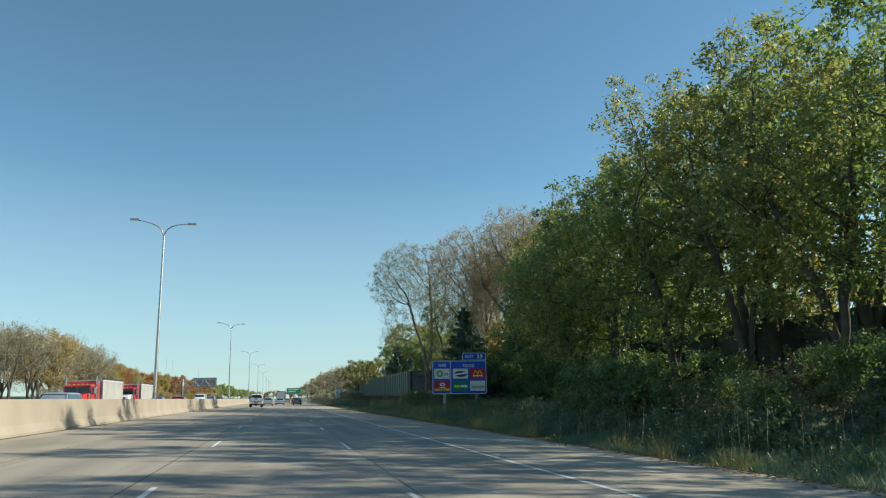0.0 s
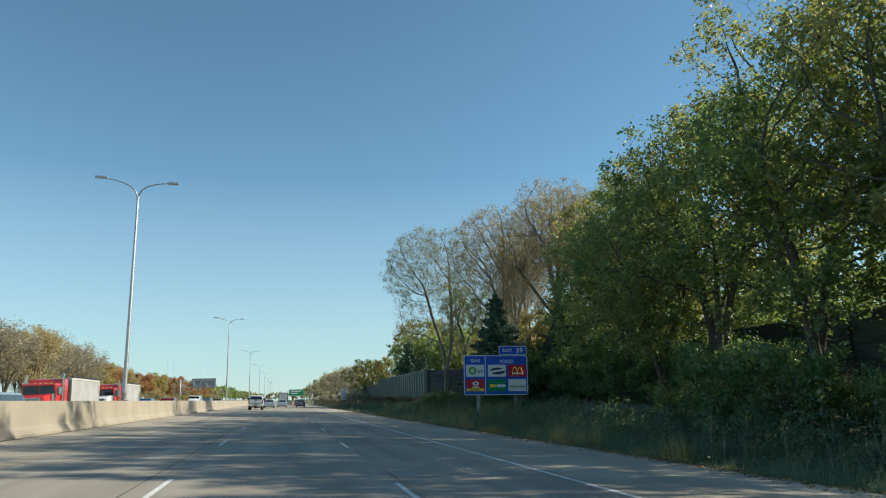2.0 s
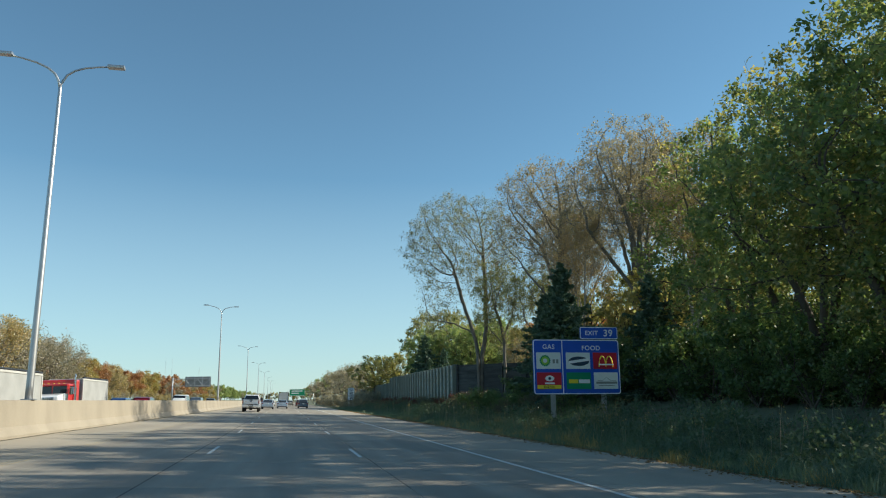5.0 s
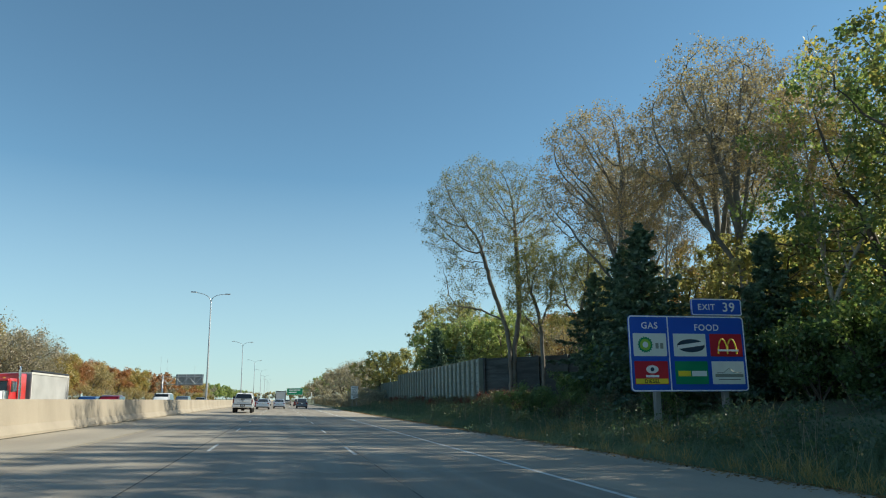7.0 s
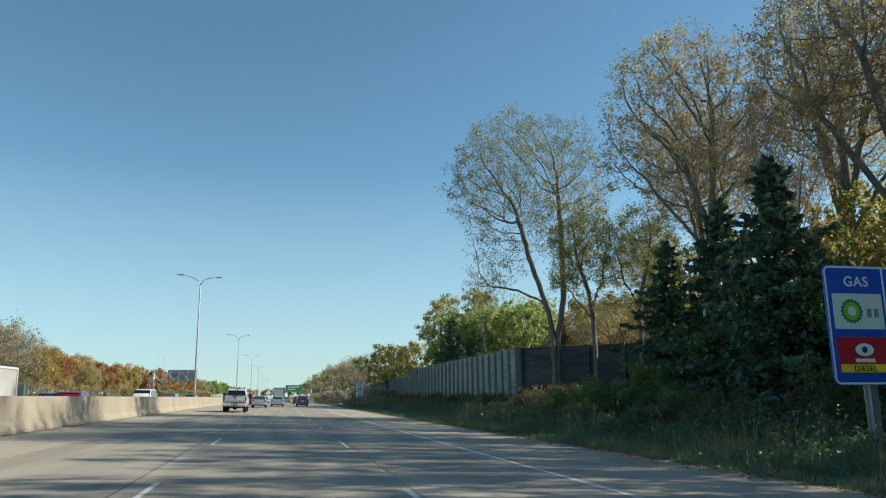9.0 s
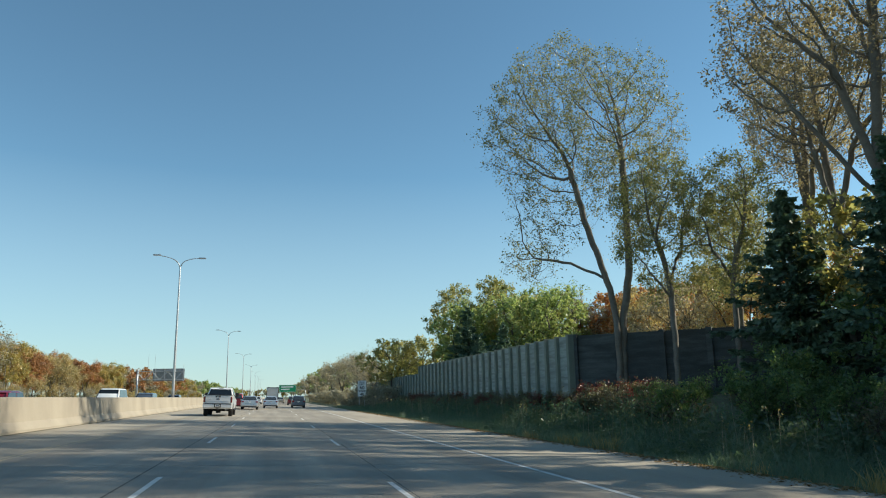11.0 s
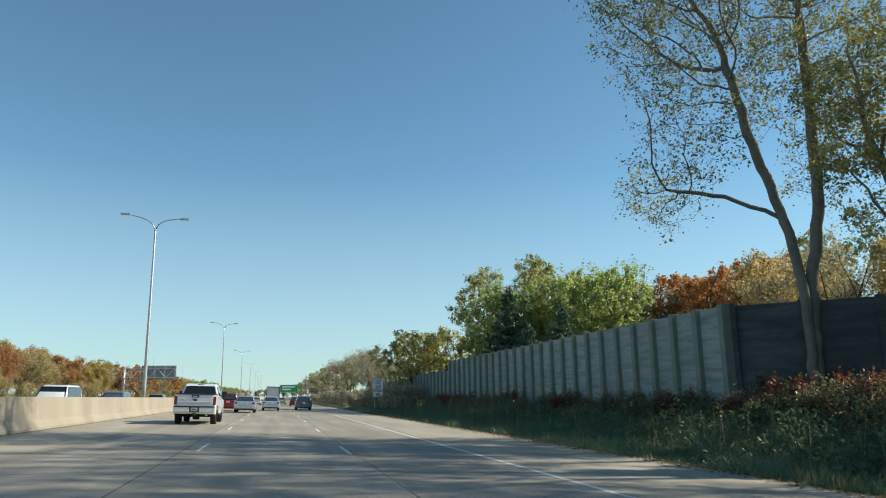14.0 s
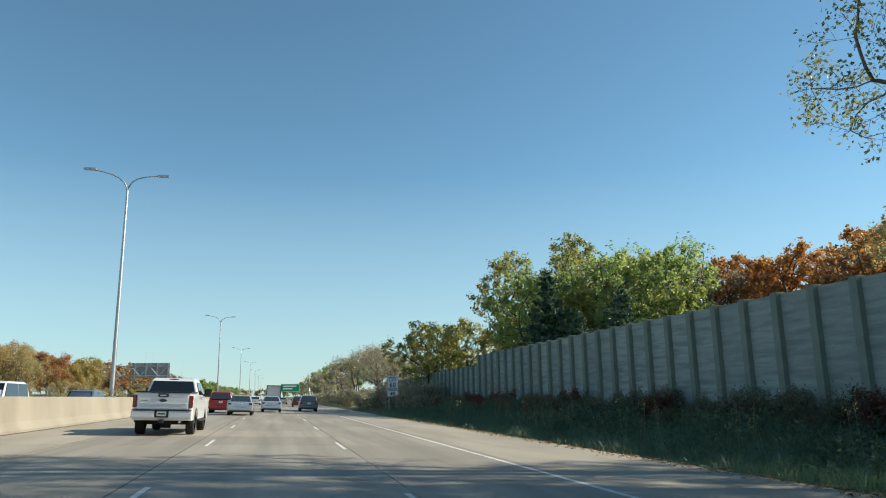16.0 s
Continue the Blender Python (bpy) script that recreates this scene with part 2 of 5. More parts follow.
far_v, far_f = [], []
for k, (x0, x1) in enumerate(zip(LINES, LINES[1:])):
    me = slab_mesh(x0, x1, SLAB, SHOULDER if k in (0, 4) else CONCRETE, 0.016 if k < 2 else 0.006)
    for j in range(44):
        put("slab", me, road, slab_pose(x0, x1, -2 + j * SLAB))
    for y in (-60, 199.08):
        b = len(far_v)
        y1 = -2 if y < 0 else 900
        far_v += [(x0 + 0.008, y, -SLOPE * x0), (x1 - 0.008, y, -SLOPE * x1), (x1 - 0.008, y1, -SLOPE * x1), (x0 + 0.008, y1, -SLOPE * x0)]
        far_f.append((b, b + 1, b + 2, b + 3))
put("far_pavement", mesh_of("far_pavement", far_v, far_f, CONCRETE), road)


def stripe(x, y, length, width, mat, name):
    n = max(1, int(length / 3))
    v, f = [], []
    for i in range(n + 1):
        yy = length * i / n
        v += [(-width / 2, yy, 0), (width / 2, yy, 0)]
    for i in range(n):
        f.append((2 * i, 2 * i + 1, 2 * i + 3, 2 * i + 2))
    return put(name, mesh_of(name, v, f, mat), road, pose(x, y, -SLOPE * x + 0.004, 0, math.degrees(math.atan(SLOPE)), 0))


for j in range(40):
    stripe(1.74 - 0.0, 8.6 + 12.19 * (j - 1), 3.05, 0.09, PAINT_WHITE, "lane_dash")
    stripe(-1.91, 9.6 + 12.19 * (j - 1), 3.05, 0.09, PAINT_WHITE, "lane_dash")
stripe(4.95, -40, 700, 0.12, PAINT_WHITE, "edge_line")
for x in (-5.36, -5.53):
    stripe(x, -40, 700, 0.055, PAINT_YELLOW, "edge_line")
stripe(-2.28, -40, 300, 0.03, JOINT, "joint_seal")
seal = random.Random(8)
for j in range(34):
    stripe(1.86, -12 + 4.57 * j + seal.uniform(0, 2), seal.uniform(0.6, 2.4), 0.022, JOINT, "joint_seal")
opposite = tagged(new("road", mesh_of("road_opposite", [(-26, -60, -0.13), (-9.6, -60, 0.31), (-9.6, 900, 0.31), (-26, 900, -0.13)], [(0, 1, 2, 3)], CONCRETE)), "opposite concrete carriageway beyond the median barrier", "road", kind="structure")

# ---- median barrier ----
median = thing("barrier", "tan concrete median barrier with cast joints", "barrier", kind="structure")
OUTLINE = [(0.42, 0.0), (0.42, 0.09), (0.24, 0.36), (0.15, 1.18), (0.12, 1.2), (-0.12, 1.2), (-0.15, 1.18), (-0.24, 0.36), (-0.42, 0.09), (-0.42, 0.0)]
bm = bmesh.new()
extruded(bm, OUTLINE, 0.002, 6.098)
me = bpy.data.meshes.new("barrier_unit")
bm.to_mesh(me)
bm.free()
me.materials.append(BARRIER)
for j in range(70):
    put("barrier_unit", me, median, pose(-8.85, -24 + 6.1 * j, 0.29))
part("barrier_run", extruded(bmesh.new(), OUTLINE, 403 - 0.0, 900), BARRIER, median).matrix_basis = pose(-8.85, 0, 0.29)

# ---- lamps on the median ----
def street_lamp():
    root = thing("street_lamp", "tall tapered steel street lamp with two curved arms", "street lamp", group="median lamps")
    part("base_plate", boxed(-0.2, 0.2, -0.2, 0.2, 0, 0.04, bevel=0.01), STEEL, root)
    part("pole", tube(bmesh.new(), [(0, 0, 0.0), (0, 0, 0.5), (0, 0, 11.7), (0, 0, 11.85)], [0.13, 0.125, 0.065, 0.05], 12), STEEL, root, smooth=True)
    for s in (-1, 1):
        tip = 0.12 if s < 0 else -0.10          # the arms hang a little askew
        out = 1.0 if s < 0 else 0.93
        pts = [(s * a * out, 0, z + tip * a / 2.3) for a, z in ((0.0, 11.7), (0.07, 12.0), (0.22, 12.28), (0.5, 12.5), (0.9, 12.66), (1.4, 12.77), (1.85, 12.83))]
        arm = part("arm", tube(bmesh.new(), pts, [0.05, 0.05, 0.045, 0.042, 0.038, 0.035, 0.032], 8), STEEL, root, smooth=True)
        head = boxed(min(s * 1.75 * out, s * 2.42 * out), max(s * 1.75 * out, s * 2.42 * out), -0.14, 0.14, 12.79 + tip, 12.91 + tip, bevel=0.04)
        part("luminaire", head, STEEL, arm)
    return root


lamp = street_lamp()
lamp.matrix_basis = pose(-8.85, 55.1, 1.49)
for y in (129.2, 205.5, 282, 358, 434, 510, 586):
    copy_thing(lamp, pose(-8.85, y, 1.49))

# ---- noise wall ----
wall = thing("noise_wall", "grey ribbed concrete noise wall with posts", "wall", kind="structure")


def panel_mesh(length, height, mat):
    """A panel of rough board-marked horizontal courses."""
    bm = bmesh.new()
    n, z = 18, 0.0
    r = random.Random(3)
    for k in range(n):
        h = height / n
        d = r.uniform(0.0, 0.014)
        box(bm, 0.0, length, -0.09 - d, 0.06, z + 0.001, z + h - 0.001)
        z += h
    box(bm, 0.0, length, -0.05, 0.05, 0.0, height)
    me = bpy.data.meshes.new("panel")
    bm.to_mesh(me)
    bm.free()
    me.materials.append(mat)
    return me


def post_mesh(height, mat):
    bm = boxed(-0.16, 0.16, -0.30, 0.12, 0.0, height, bevel=0.02)
    me = bpy.data.meshes.new("post")
    bm.to_mesh(me)
    bm.free()
    me.materials.append(mat)
    return me


def wall_run(p, q, height, base, step=1.9, mat=None):
    p, q = Vector(p), Vector(q)
    n = max(1, round((q - p).length / step))
    d = (q - p) / n
    turn = math.degrees(math.atan2(d.y, d.x))
    pm, sm = panel_mesh(d.length - 0.3, height - 0.06, mat or TIMBER), post_mesh(height, mat or POST)
    for i in range(n + 1):
        c = p + d * i
        z = base
        put("post", sm, wall, pose(c.x, c.y, z, 0, 0, turn))
        if i < n:
            e = c + d.normalized() * 0.15
            put("panel", pm, wall, pose(e.x, e.y, z, 0, 0, turn))


wall_run((17.45, 146.71), (17.45, 100.96), 4.9, -0.15, 1.83)
# the return and the rear run: their boards are coloured dark to stand for tree shade
wall_run((17.75, 101.0), (25.5, 94.2), 4.9, -0.15, 2.6, SHADED_BOARD)
wall_run((25.6, 94.0), (27.5, -20.0), 5.0, 0.0, 3.8, SHADED_BOARD)
wall_run((17.6, 167.4), (17.5, 147.1), 4.1, -0.2, 1.83)
wall_run((17.9, 204.6), (17.65, 168.0), 3.9, -0.3, 1.83)


# ---- trees ----
def raw_mesh(name, verts, quads, mat):
    """A mesh of quads from arrays."""
    me = bpy.data.meshes.new(name)
    me.vertices.add(len(verts))
    me.vertices.foreach_set("co", verts.astype(np.float32).ravel())
    me.loops.add(quads.size)
    me.loops.foreach_set("vertex_index", quads.astype(np.int32).ravel())
    me.polygons.add(len(quads))
    me.polygons.foreach_set("loop_start", np.arange(0, quads.size, 4, dtype=np.int32))
    me.materials.append(mat)
    me.update()
    me.validate()
    return me


def leaf_mesh(name, centres, size, mat, rng, up=0.35, long=1.0, ways=None):
    """One small folded leaf at each centre."""
    k = len(centres)
    n = rng.normal(size=(k, 3))
    n[:, 2] += up * 2
    n /= np.linalg.norm(n, axis=1)[:, None]
    u = ways if ways is not None else rng.normal(size=(k, 3))
    u = u - (u * n).sum(1)[:, None] * n
    u /= np.linalg.norm(u, axis=1)[:, None] + 1e-9
    v = np.cross(n, u)
    s = (size * rng.uniform(0.6, 1.35, k))[:, None]
    verts = np.stack([centres + u * s * long, centres + v * s * 0.62 + n * s * 0.2, centres - u * s * long, centres - v * s * 0.62 + n * s * 0.2], 1).reshape(-1, 3)
    return raw_mesh(name, verts, np.arange(4 * k).reshape(k, 4), mat)


def wood_mesh(name, branches, mat):
    """Tapered tubes along branches: lists of (point, radius)."""
    verts, quads = [], []
    for pts, sides in branches:
        base = len(verts)
        P = [np.array(p) for p, _ in pts]
        for i, (p, r) in enumerate(pts):
            d = P[min(i + 1, len(P) - 1)] - P[max(i - 1, 0)]
            d = d / (np.linalg.norm(d) + 1e-9)
            h = np.array((0, 0, 1.0)) if abs(d[2]) < 0.9 else np.array((1.0, 0, 0))
            u = np.cross(d, h)
            u /= np.linalg.norm(u) + 1e-9
            v = np.cross(d, u)
            for k in range(sides):
                a = 2 * math.pi * k / sides
                verts.append(P[i] + r * (math.cos(a) * u + math.sin(a) * v))
        for i in range(len(pts) - 1):
            for k in range(sides):
                a, b = base + i * sides + k, base + i * sides + (k + 1) % sides
                quads.append((a, b, b + sides, a + sides))
    me = raw_mesh(name, np.array(verts), np.array(quads), mat)
    me.polygons.foreach_set("use_smooth", [True] * len(me.polygons))
    return me


def bend(rng, start, way, length, r0, r1, count, wobble, lift):
    """A branch that wanders and turns up or down on its way."""
    p, d, out = np.array(start, float), np.array(way, float), []
    d /= np.linalg.norm(d)
    for i in range(count + 1):
        f = i / count
        out.append((p.copy(), r0 + (r1 - r0) * f))
        d = d + rng.normal(size=3) * wobble + np.array((0, 0, lift))
        d /= np.linalg.norm(d)
        p = p + d * length / count
    return out


def grow(seed, height, radius, crown_from, leaders=1, fork=0.3, limbs=16, rise=0.8, thick=0.018, lean=(0, 0), subs=6, twigs=4, open_out=0.25, vase=False, spin=None):
    """The wood of a broad-leaved tree, and the ends that carry its leaves."""
    rng = np.random.default_rng(seed)
    wood, ends = [], []
    r0 = height * thick
    starts = []
    if leaders == 1:
        t = bend(rng, (0, 0, -0.3), (lean[0], lean[1], 1), height * 0.95, r0, r0 * 0.12, 10, 0.06, 0.05)
        wood.append((t, 9))
        starts.append((t, crown_from))
    else:
        t = bend(rng, (0, 0, -0.3), (lean[0], lean[1], 1), height * fork + 0.3, r0, r0 * 0.8, 4, 0.03, 0.05)
        wood.append((t, 10))
        top = t[-1][0]
        a0 = rng.uniform(0, 6.3) if spin is None else radians(spin)
        for k in range(leaders):
            a = a0 + 2 * math.pi * k / leaders + rng.normal() * 0.2
            w = (open_out * math.cos(a) + lean[0], open_out * math.sin(a) + lean[1], 1)
            t = bend(rng, top - np.array((0, 0, 0.15)), w, height * (1 - fork) * rng.uniform(0.88, 1.0), r0 * 0.68, r0 * 0.08, 9, 0.05, 0.03)
            wood.append((t, 8))
            starts.append((t, max(0.12, (crown_from - fork) / (1 - fork))))
    for t, low in starts:
        n = max(4, limbs // len(starts))
        for k in range(n):
            f = low + (0.97 - low) * (k + rng.uniform(0, 0.8)) / n
            i = f * (len(t) - 1)
            j = min(int(i), len(t) - 2)
            p = t[j][0] + (t[j + 1][0] - t[j][0]) * (i - j)
            g = (f - low) / (1 - low)
            reach = radius * (0.35 + 1.0 * math.sin(math.pi * min(1, 0.18 + 0.8 * g)) ** 0.8) * rng.uniform(0.65, 1.05) * (1.0 if g < 0.75 else 0.75)
            a = k * 2.4 + rng.uniform(-0.5, 0.5)
            up = rise * (0.5 + 0.9 * g)
            if vase:      # long rising limbs low down, short ones above
                reach = radius * (1.75 - 1.25 * g) * rng.uniform(0.75, 1.05)
                up = rise * rng.uniform(0.75, 1.2)
            rb = max(0.02, t[j][1] * 0.5)
            b = bend(rng, p, (math.cos(a), math.sin(a), up), reach, rb, 0.012, 6, 0.13, 0.04)
            wood.append((b, 5))
            for s in range(subs):
                q = rng.uniform(0.25, 1.0)
                i2 = q * 6
                j2 = min(int(i2), 5)
                p2 = b[j2][0] + (b[j2 + 1][0] - b[j2][0]) * (i2 - j2)
                d2 = (b[j2 + 1][0] - b[j2][0])
                d2 = d2 / np.linalg.norm(d2) + rng.normal(size=3) * 0.6 + np.array((0, 0, 0.15))
                c = bend(rng, p2, d2, reach * rng.uniform(0.25, 0.45), max(0.012, b[j2][1] * 0.5), 0.007, 3, 0.15, 0.02)
                wood.append((c, 4))
                for w in range(twigs):
                    m = rng.integers(1, 4)
                    d3 = rng.normal(size=3) + np.array((0, 0, 0.1))
                    e = bend(rng, c[m][0], d3, reach * rng.uniform(0.1, 0.22), 0.008, 0.004, 1, 0.1, 0.0)
                    wood.append((e, 3))
                    ends.append((e[0][0], e[1][0]))
    return wood, np.array(ends), rng


def leaves_on(ends, rng, count, loose):
    pick = rng.integers(0, len(ends), count)
    f = rng.uniform(0.1, 1.15, count)[:, None]
    return ends[pick, 0] + (ends[pick, 1] - ends[pick, 0]) * f + rng.normal(size=(count, 3)) * loose


def make_tree(name, label, category, bark, foliage, seed, height, radius, crown_from, leaves, leaf, loose=0.22, dome=None, **more):
    wood, ends, rng = grow(seed, height, radius, crown_from, **more)
    f = height / ends[:, 1, 2].max()
    wood = [([(p * f, r) for p, r in pts], sides) for pts, sides in wood]
    ends = ends * f
    if dome:       # the crown's outline closes into a rounded head
        wide, mid, high = dome
        c = np.array((0, 0, mid))
        half = np.array((wide, wide, high))

        def drawn_in(p):
            q = (p - c) / half
            r = np.linalg.norm(q, axis=-1, keepdims=True) + 1e-9
            return c + half * q * np.where(r > 0.8, (0.8 + 0.2 * np.tanh((r - 0.8) / 0.3)) / r, 1.0) if p.ndim > 1 or p[2] > mid * 0.75 else p

        wood = [([(drawn_in(p), r) for p, r in pts], sides) for pts, sides in wood]
        ends = drawn_in(ends.reshape(-1, 3)).reshape(-1, 2, 3)
    root = thing(name, label, category)
    put("trunk", wood_mesh("trunk", wood, bark), root)
    c = leaves_on(ends, rng, leaves, loose)
    put("crown", leaf_mesh("crown", c, leaf, foliage, rng), root)
    return root


def colony(rng, trunks, blobs, count, step=0.45, reach=3.2, kill=0.85, lift=0.10):
    """Wood that grows towards points strewn through the crown's lobes: nodes and their parents."""
    P, parent = [], []
    for line in trunks:
        line = [np.array(p, float) for p in line]
        last = -1
        for a, b in zip(line, line[1:]):
            n = max(1, int(np.linalg.norm(b - a) / step))
            for k in range(n + (b is line[-1])):
                P.append(a + (b - a) * k / n + (rng.normal(size=3) * 0.03 if last >= 0 else 0))
                parent.append(last)
                last = len(P) - 1
    size = np.array([b[3] * b[4] * b[5] for b in blobs])
    pick = rng.choice(len(blobs), count, p=size / size.sum())
    d = rng.normal(size=(count, 3))
    d /= np.linalg.norm(d, axis=1)[:, None]
    B = np.array(blobs, float)[pick]
    A = B[:, :3] + d * B[:, 3:] * (rng.uniform(0.05, 1, count) ** 0.4)[:, None]
    near, best = np.full(len(A), 1e9), np.zeros(len(A), int)
    fresh = list(range(len(P)))
    for turn in range(90):
        if not len(A) or not fresh:
            break
        N = np.array([P[i] for i in fresh])
        D = np.linalg.norm(A[:, None] - N[None], axis=2)
        j = D.argmin(1)
        m = D[np.arange(len(A)), j]
        closer = m < near
        near[closer], best[closer] = m[closer], np.array(fresh)[j[closer]]
        keep = near > kill
        A, near, best = A[keep], near[keep], best[keep]
        sway = reach if (near < reach).any() else near.min() + 0.5 if len(near) else reach
        grown = []
        for i in np.unique(best[near < sway]):
            v = A[(best == i) & (near < sway)] - P[i]
            v = (v / np.linalg.norm(v, axis=1)[:, None]).sum(0)
            v = v / (np.linalg.norm(v) + 1e-6) + rng.normal(size=3) * 0.13 + np.array((0, 0, lift))
            P.append(P[i] + v / np.linalg.norm(v) * step)
            parent.append(int(i))
            grown.append(len(P) - 1)
        fresh = grown
        if turn > 3 and len(P) > 6000:
            break
    return np.array(P), np.array(parent)


def colony_tree(name, label, bark, foliage, seed, trunks, blobs, count, leaves, leaf, foot, loose=0.16, twigs=2, twig=0.6, step=0.45, kill=0.85, lift=0.10):
    """A broad-leaved tree whose limbs fork again and again into the lobes of its crown, with leaves in tufts on the twigs."""
    rng = np.random.default_rng(seed)
    P, parent = colony(rng, trunks, blobs, count, step, kill=kill, lift=lift)
    n = len(P)
    kids = [[] for _ in range(n)]
    for i, p in enumerate(parent):
        if p >= 0:
            kids[p].append(i)
    flow = np.zeros(n)
    for i in range(n - 1, -1, -1):
        flow[i] = sum(flow[k] ** 2.2 for k in kids[i]) ** (1 / 2.2) if kids[i] else 1.0
    r = 0.008 + (foot - 0.008) * ((flow - 1) / (flow.max() - 1)) ** 0.95
    wood, heads = [], [i for i in range(n) if parent[i] < 0]
    starts = [([], h) for h in heads]
    while starts:
        line, i = starts.pop()
        while True:
            line.append((P[i], r[i]))
            if not kids[i]:
                break
            order = sorted(kids[i], key=lambda k: -flow[k])
            starts += [([(P[i], min(r[i], r[k] * 1.15))], k) for k in order[1:]]
            i = order[0]
        if len(line) > 1:
            a = max(w for _, w in line)
            wood.append((line, 9 if a > 0.15 else 6 if a > 0.06 else 4 if a > 0.025 else 3))
    ends = []
    for i in range(n):
        if r[i] > 0.035 or parent[i] < 0:
            continue
        d = P[i] - P[parent[i]]
        d = d / (np.linalg.norm(d) + 1e-9)
        for k in range(twigs + (0 if kids[i] else 1)):
            w = d + rng.normal(size=3) * 0.7
            e = bend(rng, P[i], w, twig * rng.uniform(0.5, 1.25), 0.008, 0.004, 2, 0.25, 0.0)
            wood.append((e, 3))
            ends.append((e[1][0], e[2][0]))
    ends = np.array(ends)
    root = thing(name, label, "tree")
    put("trunk", wood_mesh("trunk", wood, bark), root)
    share = rng.gamma(1.2, 1.0, len(ends))          # some twigs are full, some nearly bare
    pick = rng.choice(len(ends), leaves, p=share / share.sum())
    f = rng.uniform(0.2, 1.1, leaves)[:, None]
    c = ends[pick, 0] + (ends[pick, 1] - ends[pick, 0]) * f + rng.normal(size=(leaves, 3)) * loose
    put("crown", leaf_mesh("crown", c, leaf, foliage, rng), root)
    return root


def lobes(seed, height, radius, low, count=9):
    """A lumpy crown: one core and rounded lobes about it, from the height low to the top."""
    g = np.random.default_rng(seed)
    mid, half = (height + low) / 2, (height - low) / 2
    out = [(0, 0, mid, radius * 0.72, radius * 0.72, half * 0.85)]
    for k in range(count):
        a, f = k * 2.4 + g.uniform(-0.3, 0.3), (k + 0.5) / count * 2 - 1
        w = radius * 0.66 * math.sqrt(max(0.05, 1 - (f * 0.85) ** 2)) * g.uniform(0.8, 1.15)
        q = radius * g.uniform(0.34, 0.5)
        out.append((w * math.cos(a), w * math.sin(a), mid + f * (half - q * 0.8), q, q, q * 0.85))
    return out


def stems(seed, height, count, lean=0.2, fork=1.2):
    """One short bole and the leaders that part from it."""
    g = np.random.default_rng(seed)
    top = (g.normal() * 0.1, g.normal() * 0.1, fork)
    out = [[(0, 0, -0.3), top]]
    for k in range(count):
        a = 2 * math.pi * k / count + g.uniform(-0.4, 0.4)
        q = height * g.uniform(0.32, 0.5)
        out.append([top, (top[0] + q * 0.5 * lean * math.cos(a), top[1] + q * 0.5 * lean * math.sin(a), fork + q * 0.5), (q * lean * 1.5 * math.cos(a), q * lean * 1.5 * math.sin(a), fork + q)])
    return out


def make_spruce(name, label, foliage, seed, height, radius):
    rng = np.random.default_rng(seed)
    wood = [(bend(rng, (0, 0, -0.3), (0, 0, 1), height + 0.2, height * 0.014, 0.015, 6, 0.01, 0.0), 7)]
    pts, ways = [], []
    z, k = height * 0.06, 0
    while z < height * 0.985:
        g = z / height
        reach = radius * (1 - g) ** 0.8 * rng.uniform(0.65, 1.15) + 0.12
        for b in range(7):
            a = k * 1.1 + b * 2 * math.pi / 7 + rng.uniform(-0.3, 0.3)
            out = np.array((math.cos(a), math.sin(a), -0.12 + 0.5 * g))
            br = bend(rng, (0, 0, z + rng.uniform(-0.1, 0.1)), out, reach * rng.uniform(0.55, 1.2), 0.03 * (1 - g) + 0.008, 0.005, 4, 0.05, 0.0)
            wood.append((br, 4))
            n = int(40 * reach) + 8
            f = rng.uniform(0.1, 1.05, n) ** 0.8
            d = br[4][0] - br[0][0]
            side = np.cross(d, (0, 0, 1.0))
            side /= np.linalg.norm(side) + 1e-9
            off = rng.normal(size=n) * 0.26 * reach * (1.05 - f)
            pts.append(br[0][0] + d * f[:, None] + side * off[:, None] + np.stack([0 * f, 0 * f, -np.abs(rng.normal(size=n)) * 0.14], 1))
            ways.append(np.tile(d / np.linalg.norm(d), (n, 1)) + side * np.sign(off)[:, None] * 0.7 + np.array((0, 0, -0.35)) + rng.normal(size=(n, 3)) * 0.25)
        z += height * 0.034 + 0.1
        k += 1
    root = thing(name, label, "tree")
    put("trunk", wood_mesh("trunk", wood, BARK), root)
    put("crown", leaf_mesh("crown", np.concatenate(pts), 0.13, foliage, rng, 0.6, 1.3, np.concatenate(ways)), root)
    return root


GREEN = leaf_material("leaves_green", [(0.10, 0.15, 0.06), (0.15, 0.215, 0.08), (0.23, 0.29, 0.10), (0.40, 0.40, 0.13)], 0.6)
GREEN_GOLD = leaf_material("leaves_green_and_gold", [(0.11, 0.155, 0.06), (0.19, 0.22, 0.08), (0.32, 0.30, 0.11), (0.48, 0.38, 0.12)], 0.6)
OLIVE = leaf_material("leaves_olive", [(0.16, 0.18, 0.08), (0.25, 0.26, 0.11), (0.36, 0.33, 0.14), (0.42, 0.32, 0.14)])
TAN = leaf_material("leaves_tan", [(0.294, 0.263, 0.147), (0.420, 0.347, 0.189), (0.462, 0.347, 0.179), (0.525, 0.357, 0.147)])
GREYED = leaf_material("leaves_grey_brown", [(0.26, 0.235, 0.19), (0.33, 0.29, 0.23), (0.36, 0.31, 0.24), (0.40, 0.34, 0.24)])
BROWN = leaf_material("leaves_brown", [(0.210, 0.161, 0.091), (0.336, 0.245, 0.140), (0.420, 0.294, 0.168), (0.504, 0.406, 0.154)])
RUST = leaf_material("leaves_rust", [(0.24, 0.08, 0.045), (0.38, 0.15, 0.06), (0.46, 0.25, 0.08), (0.33, 0.11, 0.06)])
